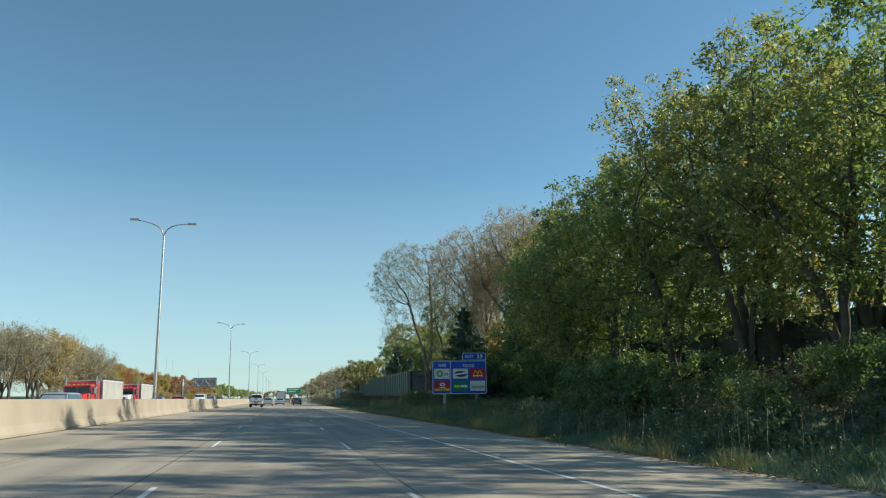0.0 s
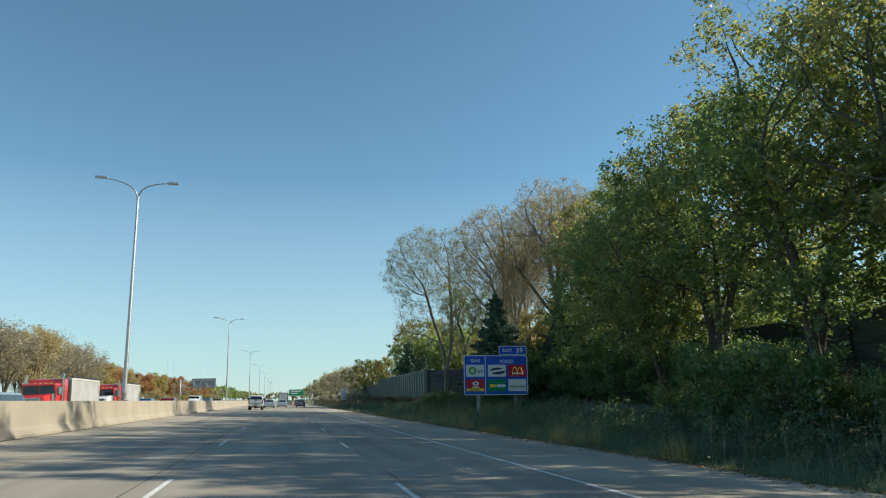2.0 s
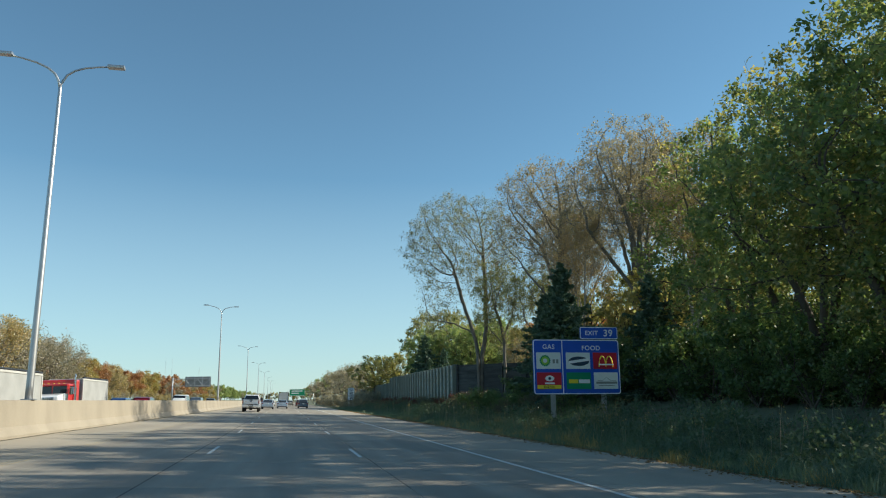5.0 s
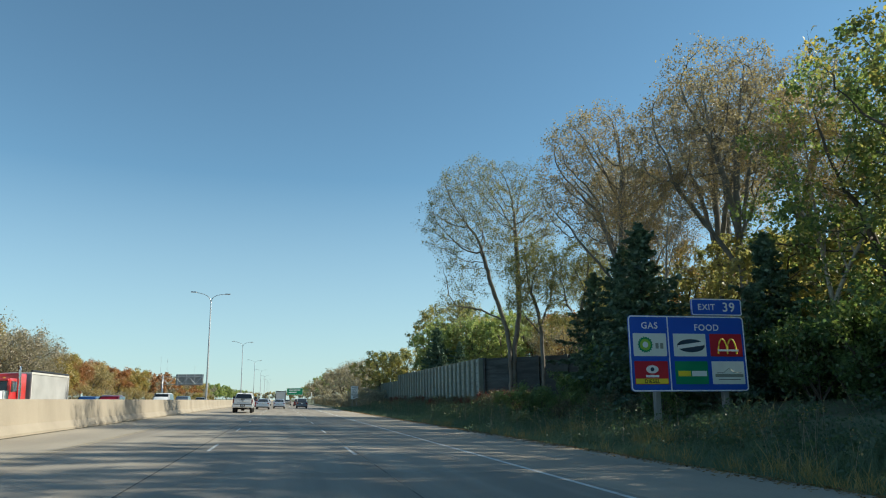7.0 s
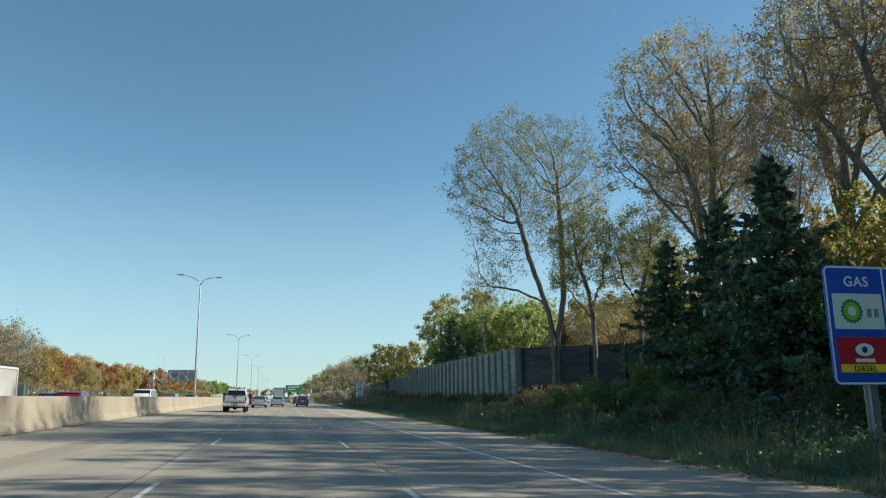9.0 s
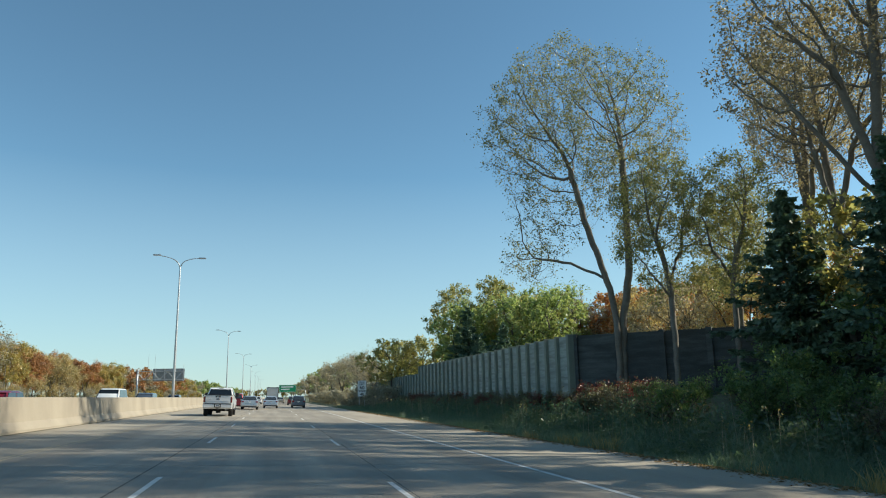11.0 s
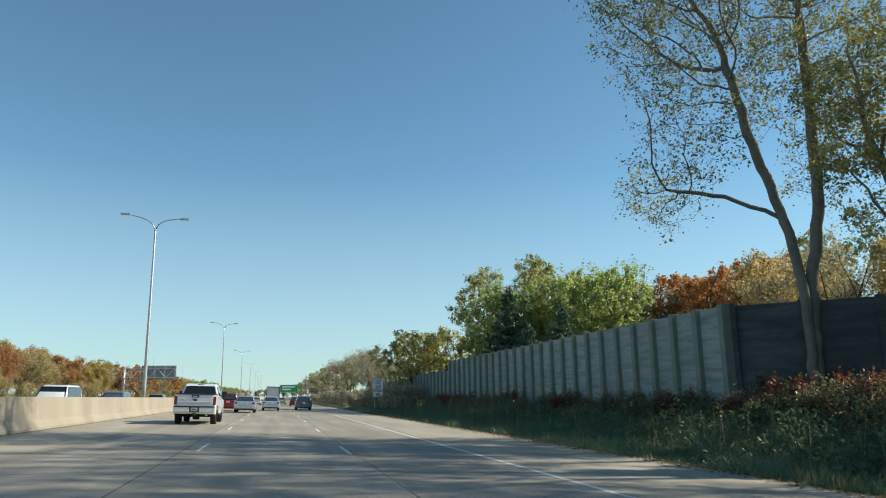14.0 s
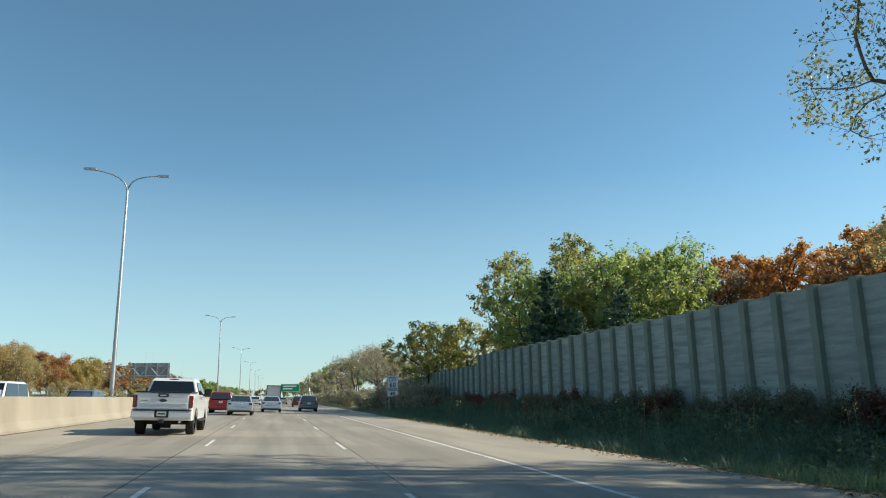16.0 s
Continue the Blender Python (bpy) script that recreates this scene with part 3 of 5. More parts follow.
GOLD = leaf_material("leaves_gold", [(0.26, 0.26, 0.11), (0.38, 0.33, 0.13), (0.46, 0.34, 0.12), (0.50, 0.27, 0.09)])
LIME = leaf_material("leaves_fresh_green", [(0.17, 0.23, 0.10), (0.26, 0.33, 0.13), (0.36, 0.41, 0.16), (0.47, 0.43, 0.19)], 0.6)
PALE_OLIVE = leaf_material("leaves_pale_olive", [(0.13, 0.15, 0.09), (0.19, 0.205, 0.115), (0.26, 0.25, 0.13), (0.42, 0.34, 0.14)], 0.45)
RUSSET = leaf_material("leaves_russet", [(0.25, 0.14, 0.08), (0.36, 0.18, 0.085), (0.42, 0.22, 0.10), (0.42, 0.16, 0.07)])
SPRUCE = leaf_material("needles_dark", [(0.05, 0.09, 0.065), (0.08, 0.14, 0.095), (0.12, 0.19, 0.125), (0.16, 0.23, 0.15)], 0.25)
SCRUB = leaf_material("leaves_scrub", [(0.10, 0.125, 0.07), (0.145, 0.15, 0.085), (0.19, 0.15, 0.10), (0.14, 0.17, 0.08)])
ELM_TAN = leaf_material("leaves_elm_tan", [(0.24, 0.20, 0.14), (0.33, 0.27, 0.19), (0.38, 0.30, 0.20), (0.45, 0.36, 0.17)])
OCHRE = leaf_material("leaves_ochre_green", [(0.20, 0.22, 0.10), (0.30, 0.30, 0.13), (0.42, 0.36, 0.14), (0.54, 0.42, 0.14)], 0.6)
SUMAC = leaf_material("leaves_sumac_red", [(0.07, 0.075, 0.04), (0.12, 0.045, 0.035), (0.22, 0.045, 0.035), (0.12, 0.07, 0.045)])
THICKET = leaf_material("leaves_thicket", [(0.065, 0.115, 0.05), (0.10, 0.17, 0.065), (0.16, 0.235, 0.08), (0.32, 0.33, 0.11)])
STRAW = leaf_material("grass_blades", [(0.085, 0.145, 0.10), (0.11, 0.18, 0.12), (0.14, 0.205, 0.13), (0.22, 0.235, 0.15)], 0.4)
WEED = leaf_material("leaves_weeds", [(0.06, 0.105, 0.07), (0.085, 0.14, 0.085), (0.115, 0.17, 0.095), (0.165, 0.19, 0.11)])
HAY = leaf_material("dry_grass", [(0.12, 0.12, 0.04), (0.26, 0.22, 0.08), (0.40, 0.31, 0.13), (0.48, 0.36, 0.15)], 0.35)
LITTER = leaf_material("fallen_leaves", [(0.12, 0.08, 0.04), (0.22, 0.14, 0.06), (0.32, 0.2, 0.08), (0.20, 0.16, 0.09)], 0.1)

def plant(kinds, places, group):
    """Sets copies of the models at x, y, turn and size; the models themselves stand at the first places."""
    for i, (k, x, y, turn, size) in enumerate(places):
        m = pose(x, y, ground_z(x, y), 0, 0, turn) @ Matrix.Diagonal((size, size, size, 1))
        ob = kinds[k]
        if "set" not in ob:
            ob["set"] = 1
            ob.matrix_basis = m
            ob["group"] = group
        else:
            c = copy_thing(ob, m)
            c.scale = (size, size, size)
            c["group"] = group


models = {
    "pair": colony_tree("cottonwood_tree", "tall twin-trunked cottonwood with thin yellow-green autumn leaves", BARK_GREY, PALE_OLIVE, 11,
                        [[(0.2, 0, -0.3), (0.25, 0, 4.0), (0.1, 0.2, 6.3), (-1.3, 0.3, 10.8), (-2.2, 0.2, 14.0)], [(0.45, 0.1, -0.3), (0.6, 0.1, 4.5), (1.1, -0.3, 8.0), (1.0, -0.6, 13.0), (0.8, -0.8, 16.0)], [(-0.35, 0.25, 7.4), (-2.0, 1.2, 8.4), (-4.0, 2.2, 8.9)]],
                        [(-2.0, 0, 17.2, 5.3, 4.6, 5.2), (-4.6, 0.5, 16.0, 3.3, 3.2, 4.2), (1.4, -0.5, 16.0, 3.7, 3.6, 6.2), (-3.6, 0.6, 11.2, 2.5, 2.4, 2.8), (-4.2, 2.3, 8.8, 2.0, 2.2, 1.8), (1.6, 0, 10.0, 1.6, 2.0, 2.2)], 3400, 29000, 0.066, 0.22, 0.17, 2, 0.65, kill=0.7),
    "second": colony_tree("ash_tree", "spreading half-bare ash tree with golden green leaves", BARK_GREY, OLIVE, 23,
                          [[(0, 0, -0.3), (0.1, 0, 3.5), (0.0, 0, 6.6), (-0.7, 0, 9.2)], [(0.0, 0, 6.4), (1.1, 0.2, 8.6)], [(0.05, 0, 5.6), (-1.6, -0.3, 7.3)]],
                          [(-0.2, 0, 11.0, 2.9, 2.9, 3.0), (-0.9, 0, 12.2, 1.8, 1.8, 1.9), (1.6, 0.2, 9.4, 1.8, 1.8, 1.6), (-1.9, -0.3, 8.6, 1.5, 1.5, 1.5), (0.4, 0.5, 6.6, 2.2, 1.8, 1.2)], 1500, 13500, 0.07, 0.16, 0.17, 2, 0.55, kill=0.7),
    "brown": colony_tree("elm_tree", "tall thin-leaved elm with brown autumn leaves", BARK_GREY, ELM_TAN, 31,
                         [[(0, 0, -0.3), (0.1, 0, 4.5), (0.0, 0, 8.4), (-1.2, 0.2, 12.5)], [(0.0, 0, 8.0), (0.9, 0.3, 13.0)], [(0.05, 0, 7.2), (-2.6, 0.6, 10.6)], [(0.0, 0, 7.6), (0.1, -0.6, 13.5)]],
                         [(-1.6, 0.4, 15.4, 3.9, 3.9, 4.5), (-3.5, 1.0, 13.6, 2.3, 2.6, 3.0), (1.4, 0, 15.6, 2.6, 3.0, 4.6), (-0.5, 0.3, 18.6, 2.4, 2.4, 1.9)], 2800, 16000, 0.07, 0.19, 0.17, 2, 0.6, kill=0.7),
    "brown_tall": colony_tree("elm_tree", "tall forked elm with sparse tan autumn leaves", BARK_GREY, ELM_TAN, 33,
                              [[(0, 0, -0.3), (0.1, 0, 3.5), (0.0, 0, 6.6), (0.2, 0.1, 9.5), (0.7, 0.2, 14.0)], [(0.0, 0, 6.4), (-1.5, 0.2, 8.6), (-3.4, 0.3, 11.2)], [(0.1, 0, 7.4), (1.1, -0.2, 12.5)], [(0.1, 0, 8.4), (-0.9, 0.1, 13.5)]],
                              [(-0.9, 0, 14.6, 3.3, 3.3, 4.6), (-3.2, 0.2, 13.2, 2.2, 2.4, 2.8), (1.3, 0, 15.0, 2.3, 2.6, 4.4)], 2400, 11500, 0.07, 0.18, 0.17, 2, 0.6, kill=0.7),
    "brown_b": make_tree("birch_tree", "leaning pale-barked birch with sparse brown leaves", "tree", BARK_PALE, BROWN, 37, 18.0, 4.4, 0.42, 18000, 0.055, 0.22, leaders=2, fork=0.3, limbs=18, rise=1.6, thick=0.011, subs=8, lean=(-0.22, -0.1), vase=True),
    "green_a": colony_tree("maple_tree", "dense green maple tree on the roadside bank", BARK, GREEN, 41, stems(41, 14.5, 3), lobes(41, 14.5, 5.6, 1.6), 1700, 18000, 0.098, 0.2, 0.2, 1, 0.6, kill=0.95),
    "green_b": colony_tree("maple_tree", "dense green maple tree with yellowing outer leaves", BARK, GREEN_GOLD, 43, stems(43, 15.5, 3), lobes(43, 15.5, 5.4, 2.2), 1700, 15500, 0.098, 0.2, 0.2, 1, 0.6, kill=0.95),
    "gold": colony_tree("oak_tree", "tall oak with green and golden autumn leaves", BARK, GREEN_GOLD, 47, stems(47, 17.5, 3), lobes(47, 17.5, 5.6, 4.0), 1600, 12500, 0.098, 0.24, 0.2, 1, 0.6, kill=0.95),
    "lime": colony_tree("maple_tree", "full bright green tree behind the noise wall", BARK, LIME, 53, stems(53, 15.0, 2), lobes(53, 15.0, 4.9, 1.8), 800, 7500, 0.17, 0.2, 0.2, 1, 0.6, kill=1.0),
    "rust": colony_tree("oak_tree", "orange and rust-red autumn oak behind the noise wall", BARK, RUST, 59, stems(59, 11.0, 3), lobes(59, 11.0, 5.0, 1.6), 750, 8500, 0.16, 0.2, 0.2, 1, 0.6, kill=1.0),
    "olive_tall": colony_tree("poplar_tree", "tall loose tree with pale olive and gold leaves", BARK, OLIVE, 63, stems(63, 16.5, 3), lobes(63, 16.5, 4.4, 2.2), 900, 8500, 0.15, 0.2, 0.2, 1, 0.6, kill=1.0),
    "far_gold": make_tree("woodland_tree", "golden and orange autumn woodland tree", "tree", BARK_PALE, GOLD, 61, 11.5, 5.4, 0.04, 11000, 0.15, 0.32, dome=(5.6, 6.0, 5.6), leaders=3, fork=0.2, limbs=20, rise=0.8, subs=4, twigs=3),
    "far_tan": make_tree("woodland_tree", "tall tan and olive woodland tree half bare", "tree", BARK, TAN, 69, 12.0, 5.4, 0.05, 9000, 0.13, 0.3, dome=(5.6, 6.2, 5.9), leaders=4, fork=0.15, limbs=24, rise=0.9, subs=5, twigs=4, open_out=0.4),
    "far_bare": make_tree("woodland_tree", "nearly bare grey-brown woodland tree", "tree", BARK, GREYED, 67, 11.5, 5.4, 0.08, 4600, 0.11, 0.3, dome=(5.4, 6.2, 5.6), leaders=3, fork=0.22, limbs=24, rise=0.9, subs=5, twigs=4),
    "far_rust": make_tree("woodland_tree", "rust-red autumn oak in the woodland", "tree", BARK, RUSSET, 68, 11.5, 5.4, 0.06, 11000, 0.15, 0.32, dome=(5.6, 6.0, 5.6), leaders=3, fork=0.2, limbs=20, rise=0.8, subs=4, twigs=3),
    "low_gold": make_tree("woodland_tree", "golden woodland tree far down the road", "tree", BARK, GOLD, 161, 11.5, 5.4, 0.04, 2600, 0.34, 0.4, leaders=3, fork=0.2, limbs=12, rise=0.8, subs=3, twigs=2),
    "low_bare": make_tree("woodland_tree", "grey-brown half-bare woodland tree far down the road", "tree", BARK, GREYED, 167, 11.5, 5.4, 0.08, 1800, 0.26, 0.4, leaders=3, fork=0.22, limbs=14, rise=0.9, subs=3, twigs=2),
    "low_rust": make_tree("woodland_tree", "rust-brown woodland tree far down the road", "tree", BARK, RUSSET, 163, 11.5, 5.4, 0.05, 2600, 0.34, 0.4, leaders=3, fork=0.2, limbs=12, rise=0.8, subs=3, twigs=2),
    "low_green": make_tree("woodland_tree", "green and yellow woodland tree far down the road", "tree", BARK, LIME, 165, 12.0, 5.0, 0.06, 2600, 0.34, 0.4, leaders=2, fork=0.2, limbs=12, rise=0.8, subs=3, twigs=2),
    "yellow": colony_tree("oak_tree", "broad oak with green and yellow leaves beyond the wall", BARK, OCHRE, 71, stems(71, 10.3, 3), lobes(71, 10.3, 5.0, 1.4), 700, 5200, 0.17, 0.2, 0.2, 1, 0.6, kill=1.0),
    "spruce": make_spruce("spruce_tree", "dark green spruce tree with drooping branches", SPRUCE, 73, 10.0, 3.7),
    "bush": make_tree("shrub", "dark green leafy shrub under the trees", "shrub", BARK, THICKET, 79, 3.2, 1.5, 0.02, 3800, 0.08, 0.16, leaders=5, fork=0.04, limbs=15, rise=0.8, subs=3, twigs=3, open_out=0.7),
    "scrub": make_tree("scrub_bush", "twiggy brown and olive scrub on the bank", "shrub", BARK, SCRUB, 89, 2.0, 1.2, 0.02, 1800, 0.06, 0.16, leaders=5, fork=0.03, limbs=15, rise=0.9, subs=3, twigs=3, thick=0.01, open_out=0.7),
    "low_scrub": make_tree("scrub_bush", "grey-brown scrub along the far verge", "shrub", BARK, GREYED, 189, 2.2, 1.3, 0.02, 800, 0.11, 0.2, leaders=4, fork=0.03, limbs=8, rise=0.9, subs=2, twigs=2, thick=0.01, open_out=0.7),
    "sumac": make_tree("sumac_shrub", "low reddish sumac shrub at the foot of the wall", "shrub", BARK, SUMAC, 83, 2.2, 1.3, 0.05, 2000, 0.09, 0.2, leaders=5, fork=0.05, limbs=15, rise=0.8, subs=3, twigs=3, open_out=0.7),
}
plant(models, [("pair", 19.3, 98.9, 0, 1.0), ("second", 21.4, 96.0, 0, 1.0), ("second", 24.0, 93.9, 140, 0.95), ("second", 28, 99, 60, 0.9)], "trees before the wall")
plant(models, [("brown", 21.9, 81.8, 0, 1.0), ("brown", 25.2, 87.5, 150, 0.9), ("brown", 26.2, 77.0, 120, 1.0), ("brown", 30.0, 81.5, 230, 0.95), ("brown_tall", 24.0, 72.0, 0, 1.05), ("brown_tall", 28.5, 72.0, 140, 1.0), ("brown_tall", 28.2, 92.5, 60, 1.0), ("olive_tall", 25.8, 75.5, 30, 0.6), ("olive_tall", 27.2, 80.5, 130, 0.62), ("yellow", 26.6, 84.8, 210, 0.95), ("olive_tall", 26.0, 89.6, 300, 0.6), ("yellow", 25.8, 70.0, 80, 0.9), ("brown_b", 22.0, 76.3, 0, 0.8), ("brown_b", 24.6, 67, 40, 0.85)], "thin brown trees")
plant(models, [("spruce", 18.3, 72.5, 0, 1.0), ("spruce", 20.9, 79.6, 80, 1.0), ("spruce", 22.9, 88.2, 160, 0.95), ("spruce", 22.5, 68.0, 210, 0.8)], "roadside spruces")
plant(models, [("green_a", 20.5, 51.0, 0, 0.98), ("green_b", 23.8, 57.0, 30, 1.12), ("green_a", 21.0, 43.5, 110, 1.1), ("green_b", 19.8, 47.0, 200, 0.82), ("gold", 25.6, 34.0, 0, 1.22), ("green_a", 21.2, 37.0, 220, 1.1), ("green_b", 21.6, 31.0, 70, 1.08),
               ("green_a", 25.8, 28.0, 80, 1.36), ("green_b", 21.6, 25.0, 140, 1.0), ("green_a", 22.0, 18.5, 300, 1.1), ("green_b", 22.5, 11.0, 310, 1.05), ("green_a", 21.0, 4.5, 70, 0.8), ("green_a", 26.2, 64.2, 50, 1.2), ("green_b", 27.0, 52.0, 20, 1.32), ("gold", 27.0, 43.0, 140, 1.25)], "dense roadside trees")
plant(models, [("olive_tall", 26.0, 165, 0, 1.06), ("lime", 24.2, 153, 60, 0.86), ("lime", 28.2, 139, 130, 0.82), ("olive_tall", 28.5, 150, 190, 0.94), ("lime", 31.4, 138.5, 250, 0.82), ("lime", 34.8, 143, 300, 0.9), ("lime", 25.4, 146.5, 20, 0.8), ("lime", 28.5, 145, 80, 0.88), ("yellow", 31.5, 146, 20, 1.2), ("olive_tall", 31, 158, 10, 1.0), ("lime", 38, 152, 90, 0.95), ("lime", 26.5, 158, 200, 0.95), ("lime", 33, 150, 250, 0.95)], "green trees beyond the wall")
plant(models, [("spruce", 22.6, 143.2, 0, 1.07), ("spruce", 22.9, 130.6, 50, 0.76), ("spruce", 21.6, 135.0, 80, 0.66)], "spruces beyond the wall")
plant(models, [("far_bare", 37.8, 142.5, 10, 1.0), ("rust", 41.5, 143, 70, 1.05), ("rust", 44.5, 147, 150, 1.1), ("rust", 42, 136, 220, 1.0), ("rust", 46, 140, 290, 1.05), ("rust", 43, 130, 20, 1.0), ("rust", 48, 133, 20, 1.1), ("olive_tall", 47, 128, 70, 0.8), ("rust", 33.5, 119, 100, 0.82), ("far_bare", 38, 122, 200, 0.9), ("far_tan", 29.5, 112, 50, 0.7), ("rust", 36, 108, 10, 0.75), ("far_bare", 28.5, 107, 10, 0.75), ("far_tan", 31.5, 103.5, 170, 0.72), ("rust", 37, 100, 80, 0.8)], "rust trees beyond the wall")
plant(models, [("yellow", 17.5, 168, 0, 1.0), ("yellow", 20, 176, 90, 1.0), ("yellow", 22.5, 170, 190, 1.0), ("far_bare", 17.5, 188, 270, 0.7), ("far_bare", 16, 200, 0, 0.85), ("far_bare", 18, 213, 120, 1.0), ("far_bare", 15.5, 228, 200, 1.0), ("far_bare", 20, 230, 60, 1.0), ("far_tan", 20, 203, 60, 0.6), ("low_bare", 16, 262, 60, 0.9), ("low_bare", 14, 290, 60, 0.8), ("low_bare", 13, 330, 60, 0.8)], "trees along the verge")
rng = random.Random(5)
left = []
for i in range(44):
    y = 118 + i * 7.5 + rng.uniform(-3, 3)
    f = 1.28 if y < 170 else 0.88
    near = y < 265
    front = ["far_tan", "far_bare", "far_bare"] if y < 170 else (["far_gold", "far_gold", "far_tan", "far_rust"] if near else ["low_gold", "low_rust", "low_bare"])
    behind = ["far_tan", "far_bare"] if y < 170 else (["far_rust", "far_rust", "far_gold", "far_tan"] if near else ["low_rust", "low_rust", "low_gold", "low_bare"])
    left.append((rng.choice(front), -38 - rng.uniform(0, 4), y, rng.uniform(0, 360), f * rng.uniform(0.8, 0.95)))
    left.append((rng.choice(behind), -46 - rng.uniform(0, 6), y + 3, rng.uniform(0, 360), f * rng.uniform(0.85, 1.05)))
    left.append((rng.choice(["far_bare", "far_tan", "far_tan"] if near else ["low_bare", "low_gold"]), -34.5 - rng.uniform(0, 2), y + 5, rng.uniform(0, 360), rng.uniform(0.28, 0.4)))
plant(models, left, "woodland over the far carriageway")
far = []
for i in range(34):
    far.append((rng.choice(["low_bare", "low_gold", "low_green"]), -75 + i * 5 + rng.uniform(-2, 2), 905 + rng.uniform(0, 20), rng.uniform(0, 360), rng.uniform(0.8, 1.1)))
for i in range(22):
    far.append((rng.choice(["low_bare", "low_bare", "low_bare", "low_green"]), 18 + rng.uniform(0, 8), 250 + i * 28 + rng.uniform(-6, 6), rng.uniform(0, 360), rng.uniform(0.8, 1.0)))
    far.append((rng.choice(["low_green", "low_green", "low_bare"]), -36 - rng.uniform(0, 6), 450 + i * 20 + rng.uniform(-6, 6), rng.uniform(0, 360), rng.uniform(0.7, 0.9)))
plant(models, far, "distant woods")
bushes = []
for i in range(150):
    y = 10 + i * 0.6 + rng.uniform(-0.5, 0.5)
    if y < 40:
        k, x, f = rng.choice(["bush", "scrub"]), 14.6 + rng.uniform(0, 6.0), rng.uniform(0.45, 1.0)
    elif y < 67:
        k, x, f = "bush", (19.4 if y < 57 else 21.8) + rng.uniform(0, 3.6), rng.uniform(0.6, 1.1)
    else:
        k, x, f = rng.choice(["bush", "scrub", "scrub"] if y < 90 else ["scrub"]), 14.2 + rng.uniform(0, 6.0), rng.uniform(0.35, 0.8)
    if x > 17.0 and y > 95:
        x = 16.6
    bushes.append((k, x, y, rng.uniform(0, 360), f))
for i in range(14):
    bushes.append(("bush", 21.0 + rng.uniform(0, 2.4), 55.5 + i * 1.0, rng.uniform(0, 360), rng.uniform(0.9, 1.35)))
for i in range(11):
    bushes.append(("bush", 19.6 + rng.uniform(0, 3.6), 69.0 + i * 1.3, rng.uniform(0, 360), rng.uniform(1.0, 1.6)))
plant(models, bushes, "shrubs on the bank")
sumacs = [(rng.choice(["sumac", "scrub", "scrub", "scrub"]), 16.9 - rng.uniform(0, 1.9), 97 + i * 0.75, rng.uniform(0, 360), rng.uniform(0.35, 0.7)) for i in range(76)]
sumacs += [("low_scrub", 16.8 - rng.uniform(0, 3.5), 155 + i * 1.9, rng.uniform(0, 360), rng.uniform(0.7, 1.4)) for i in range(90)]
sumacs += [("sumac", 16.9 + 0.8 * (i % 3), 92.5 + 1.4 * i, 50 * i, 0.5 + 0.06 * (i % 4)) for i in range(6)]
plant(models, sumacs, "shrubs at the wall's foot")
back = []
for i in range(19):
    y = 31 + i * 3.4
    back.append((rng.choice(["yellow", "lime"] if y < 66 else ["yellow", "yellow", "rust"]), 33.5 + rng.uniform(0, 5), y + rng.uniform(-1, 1), rng.uniform(0, 360), rng.uniform(0.6, 0.8) * (1.0 if y < 66 else 1.35)))
back += [(rng.choice(["lime", "yellow"]), 31 + rng.uniform(0, 4), 6 + 3.1 * i, rng.uniform(0, 360), rng.uniform(0.55, 0.65)) for i in range(8)]
plant(models, back, "woods behind the wall")
for ob in models.values():
    del ob["set"]

# ---- grass ----
def blades(name, label, count, seed, x0, spread, y0, y1, tall, mat, clumps=0):
    """Upright blades over the verge, higher and lower in drifts; with clumps, gathered into tufts."""
    g = np.random.default_rng(seed)
    if clumps:
        cx, cy = x0 + np.abs(g.normal(size=clumps)) * spread, g.uniform(y0, y1, clumps)
        pick = g.integers(0, clumps, count)
        x, y = cx[pick] + g.normal(size=count) * 0.13, cy[pick] + g.normal(size=count) * 0.2
    else:
        x, y = x0 + np.abs(g.normal(size=count)) * spread, g.uniform(y0, y1, count)
    z = np.array([ground_z(a, b) - 0.05 for a, b in zip(x, y)])
    drift = np.array([noise.noise((a * 0.55, b * 0.4, seed)) + 0.5 * noise.noise((a * 1.7, b * 1.3, seed)) for a, b in zip(x, y)])
    high = tall * g.uniform(0.45, 1.4, count) * np.clip(1.0 + 1.3 * drift, 0.3, 2.1) * np.clip(0.45 + (x - 8.9) * 0.4, 0.45, 1.0)
    lean = g.normal(size=(count, 2)) * 0.4
    w, a = g.uniform(0.004, 0.010, count), g.uniform(0, 6.28, count)
    foot = np.stack([x, y, z], 1)
    tip = foot + np.stack([lean[:, 0] * high, lean[:, 1] * high, high], 1)
    mid = foot * 0.5 + tip * 0.5 + np.stack([0 * x, 0 * x, high * 0.12], 1)
    off = np.stack([np.cos(a) * w, np.sin(a) * w, 0 * w], 1)
    verts = np.stack([foot - off, foot + off, mid + off * 0.8, mid - off * 0.8, mid - off * 0.8, mid + off * 0.8, tip + off * 0.15, tip - off * 0.15], 1).reshape(-1, 3)
    return tagged(new(name, raw_mesh(name, verts, np.arange(8 * count).reshape(-1, 4), mat)), label, "grass", kind="stuff")


blades("roadside_grass", "dark green tall roadside grass along the shoulder", 100000, 9, 9.2, 2.2, 4, 175, 0.27, STRAW)
blades("roadside_grass", "dark weedy grass on the bank under the trees", 80000, 11, 10.8, 3.0, 14, 165, 0.42, STRAW)
blades("dry_grass", "golden dry grass tufts at the shoulder's edge", 4200, 10, 9.25, 0.6, 14, 98, 0.42, HAY, 56)
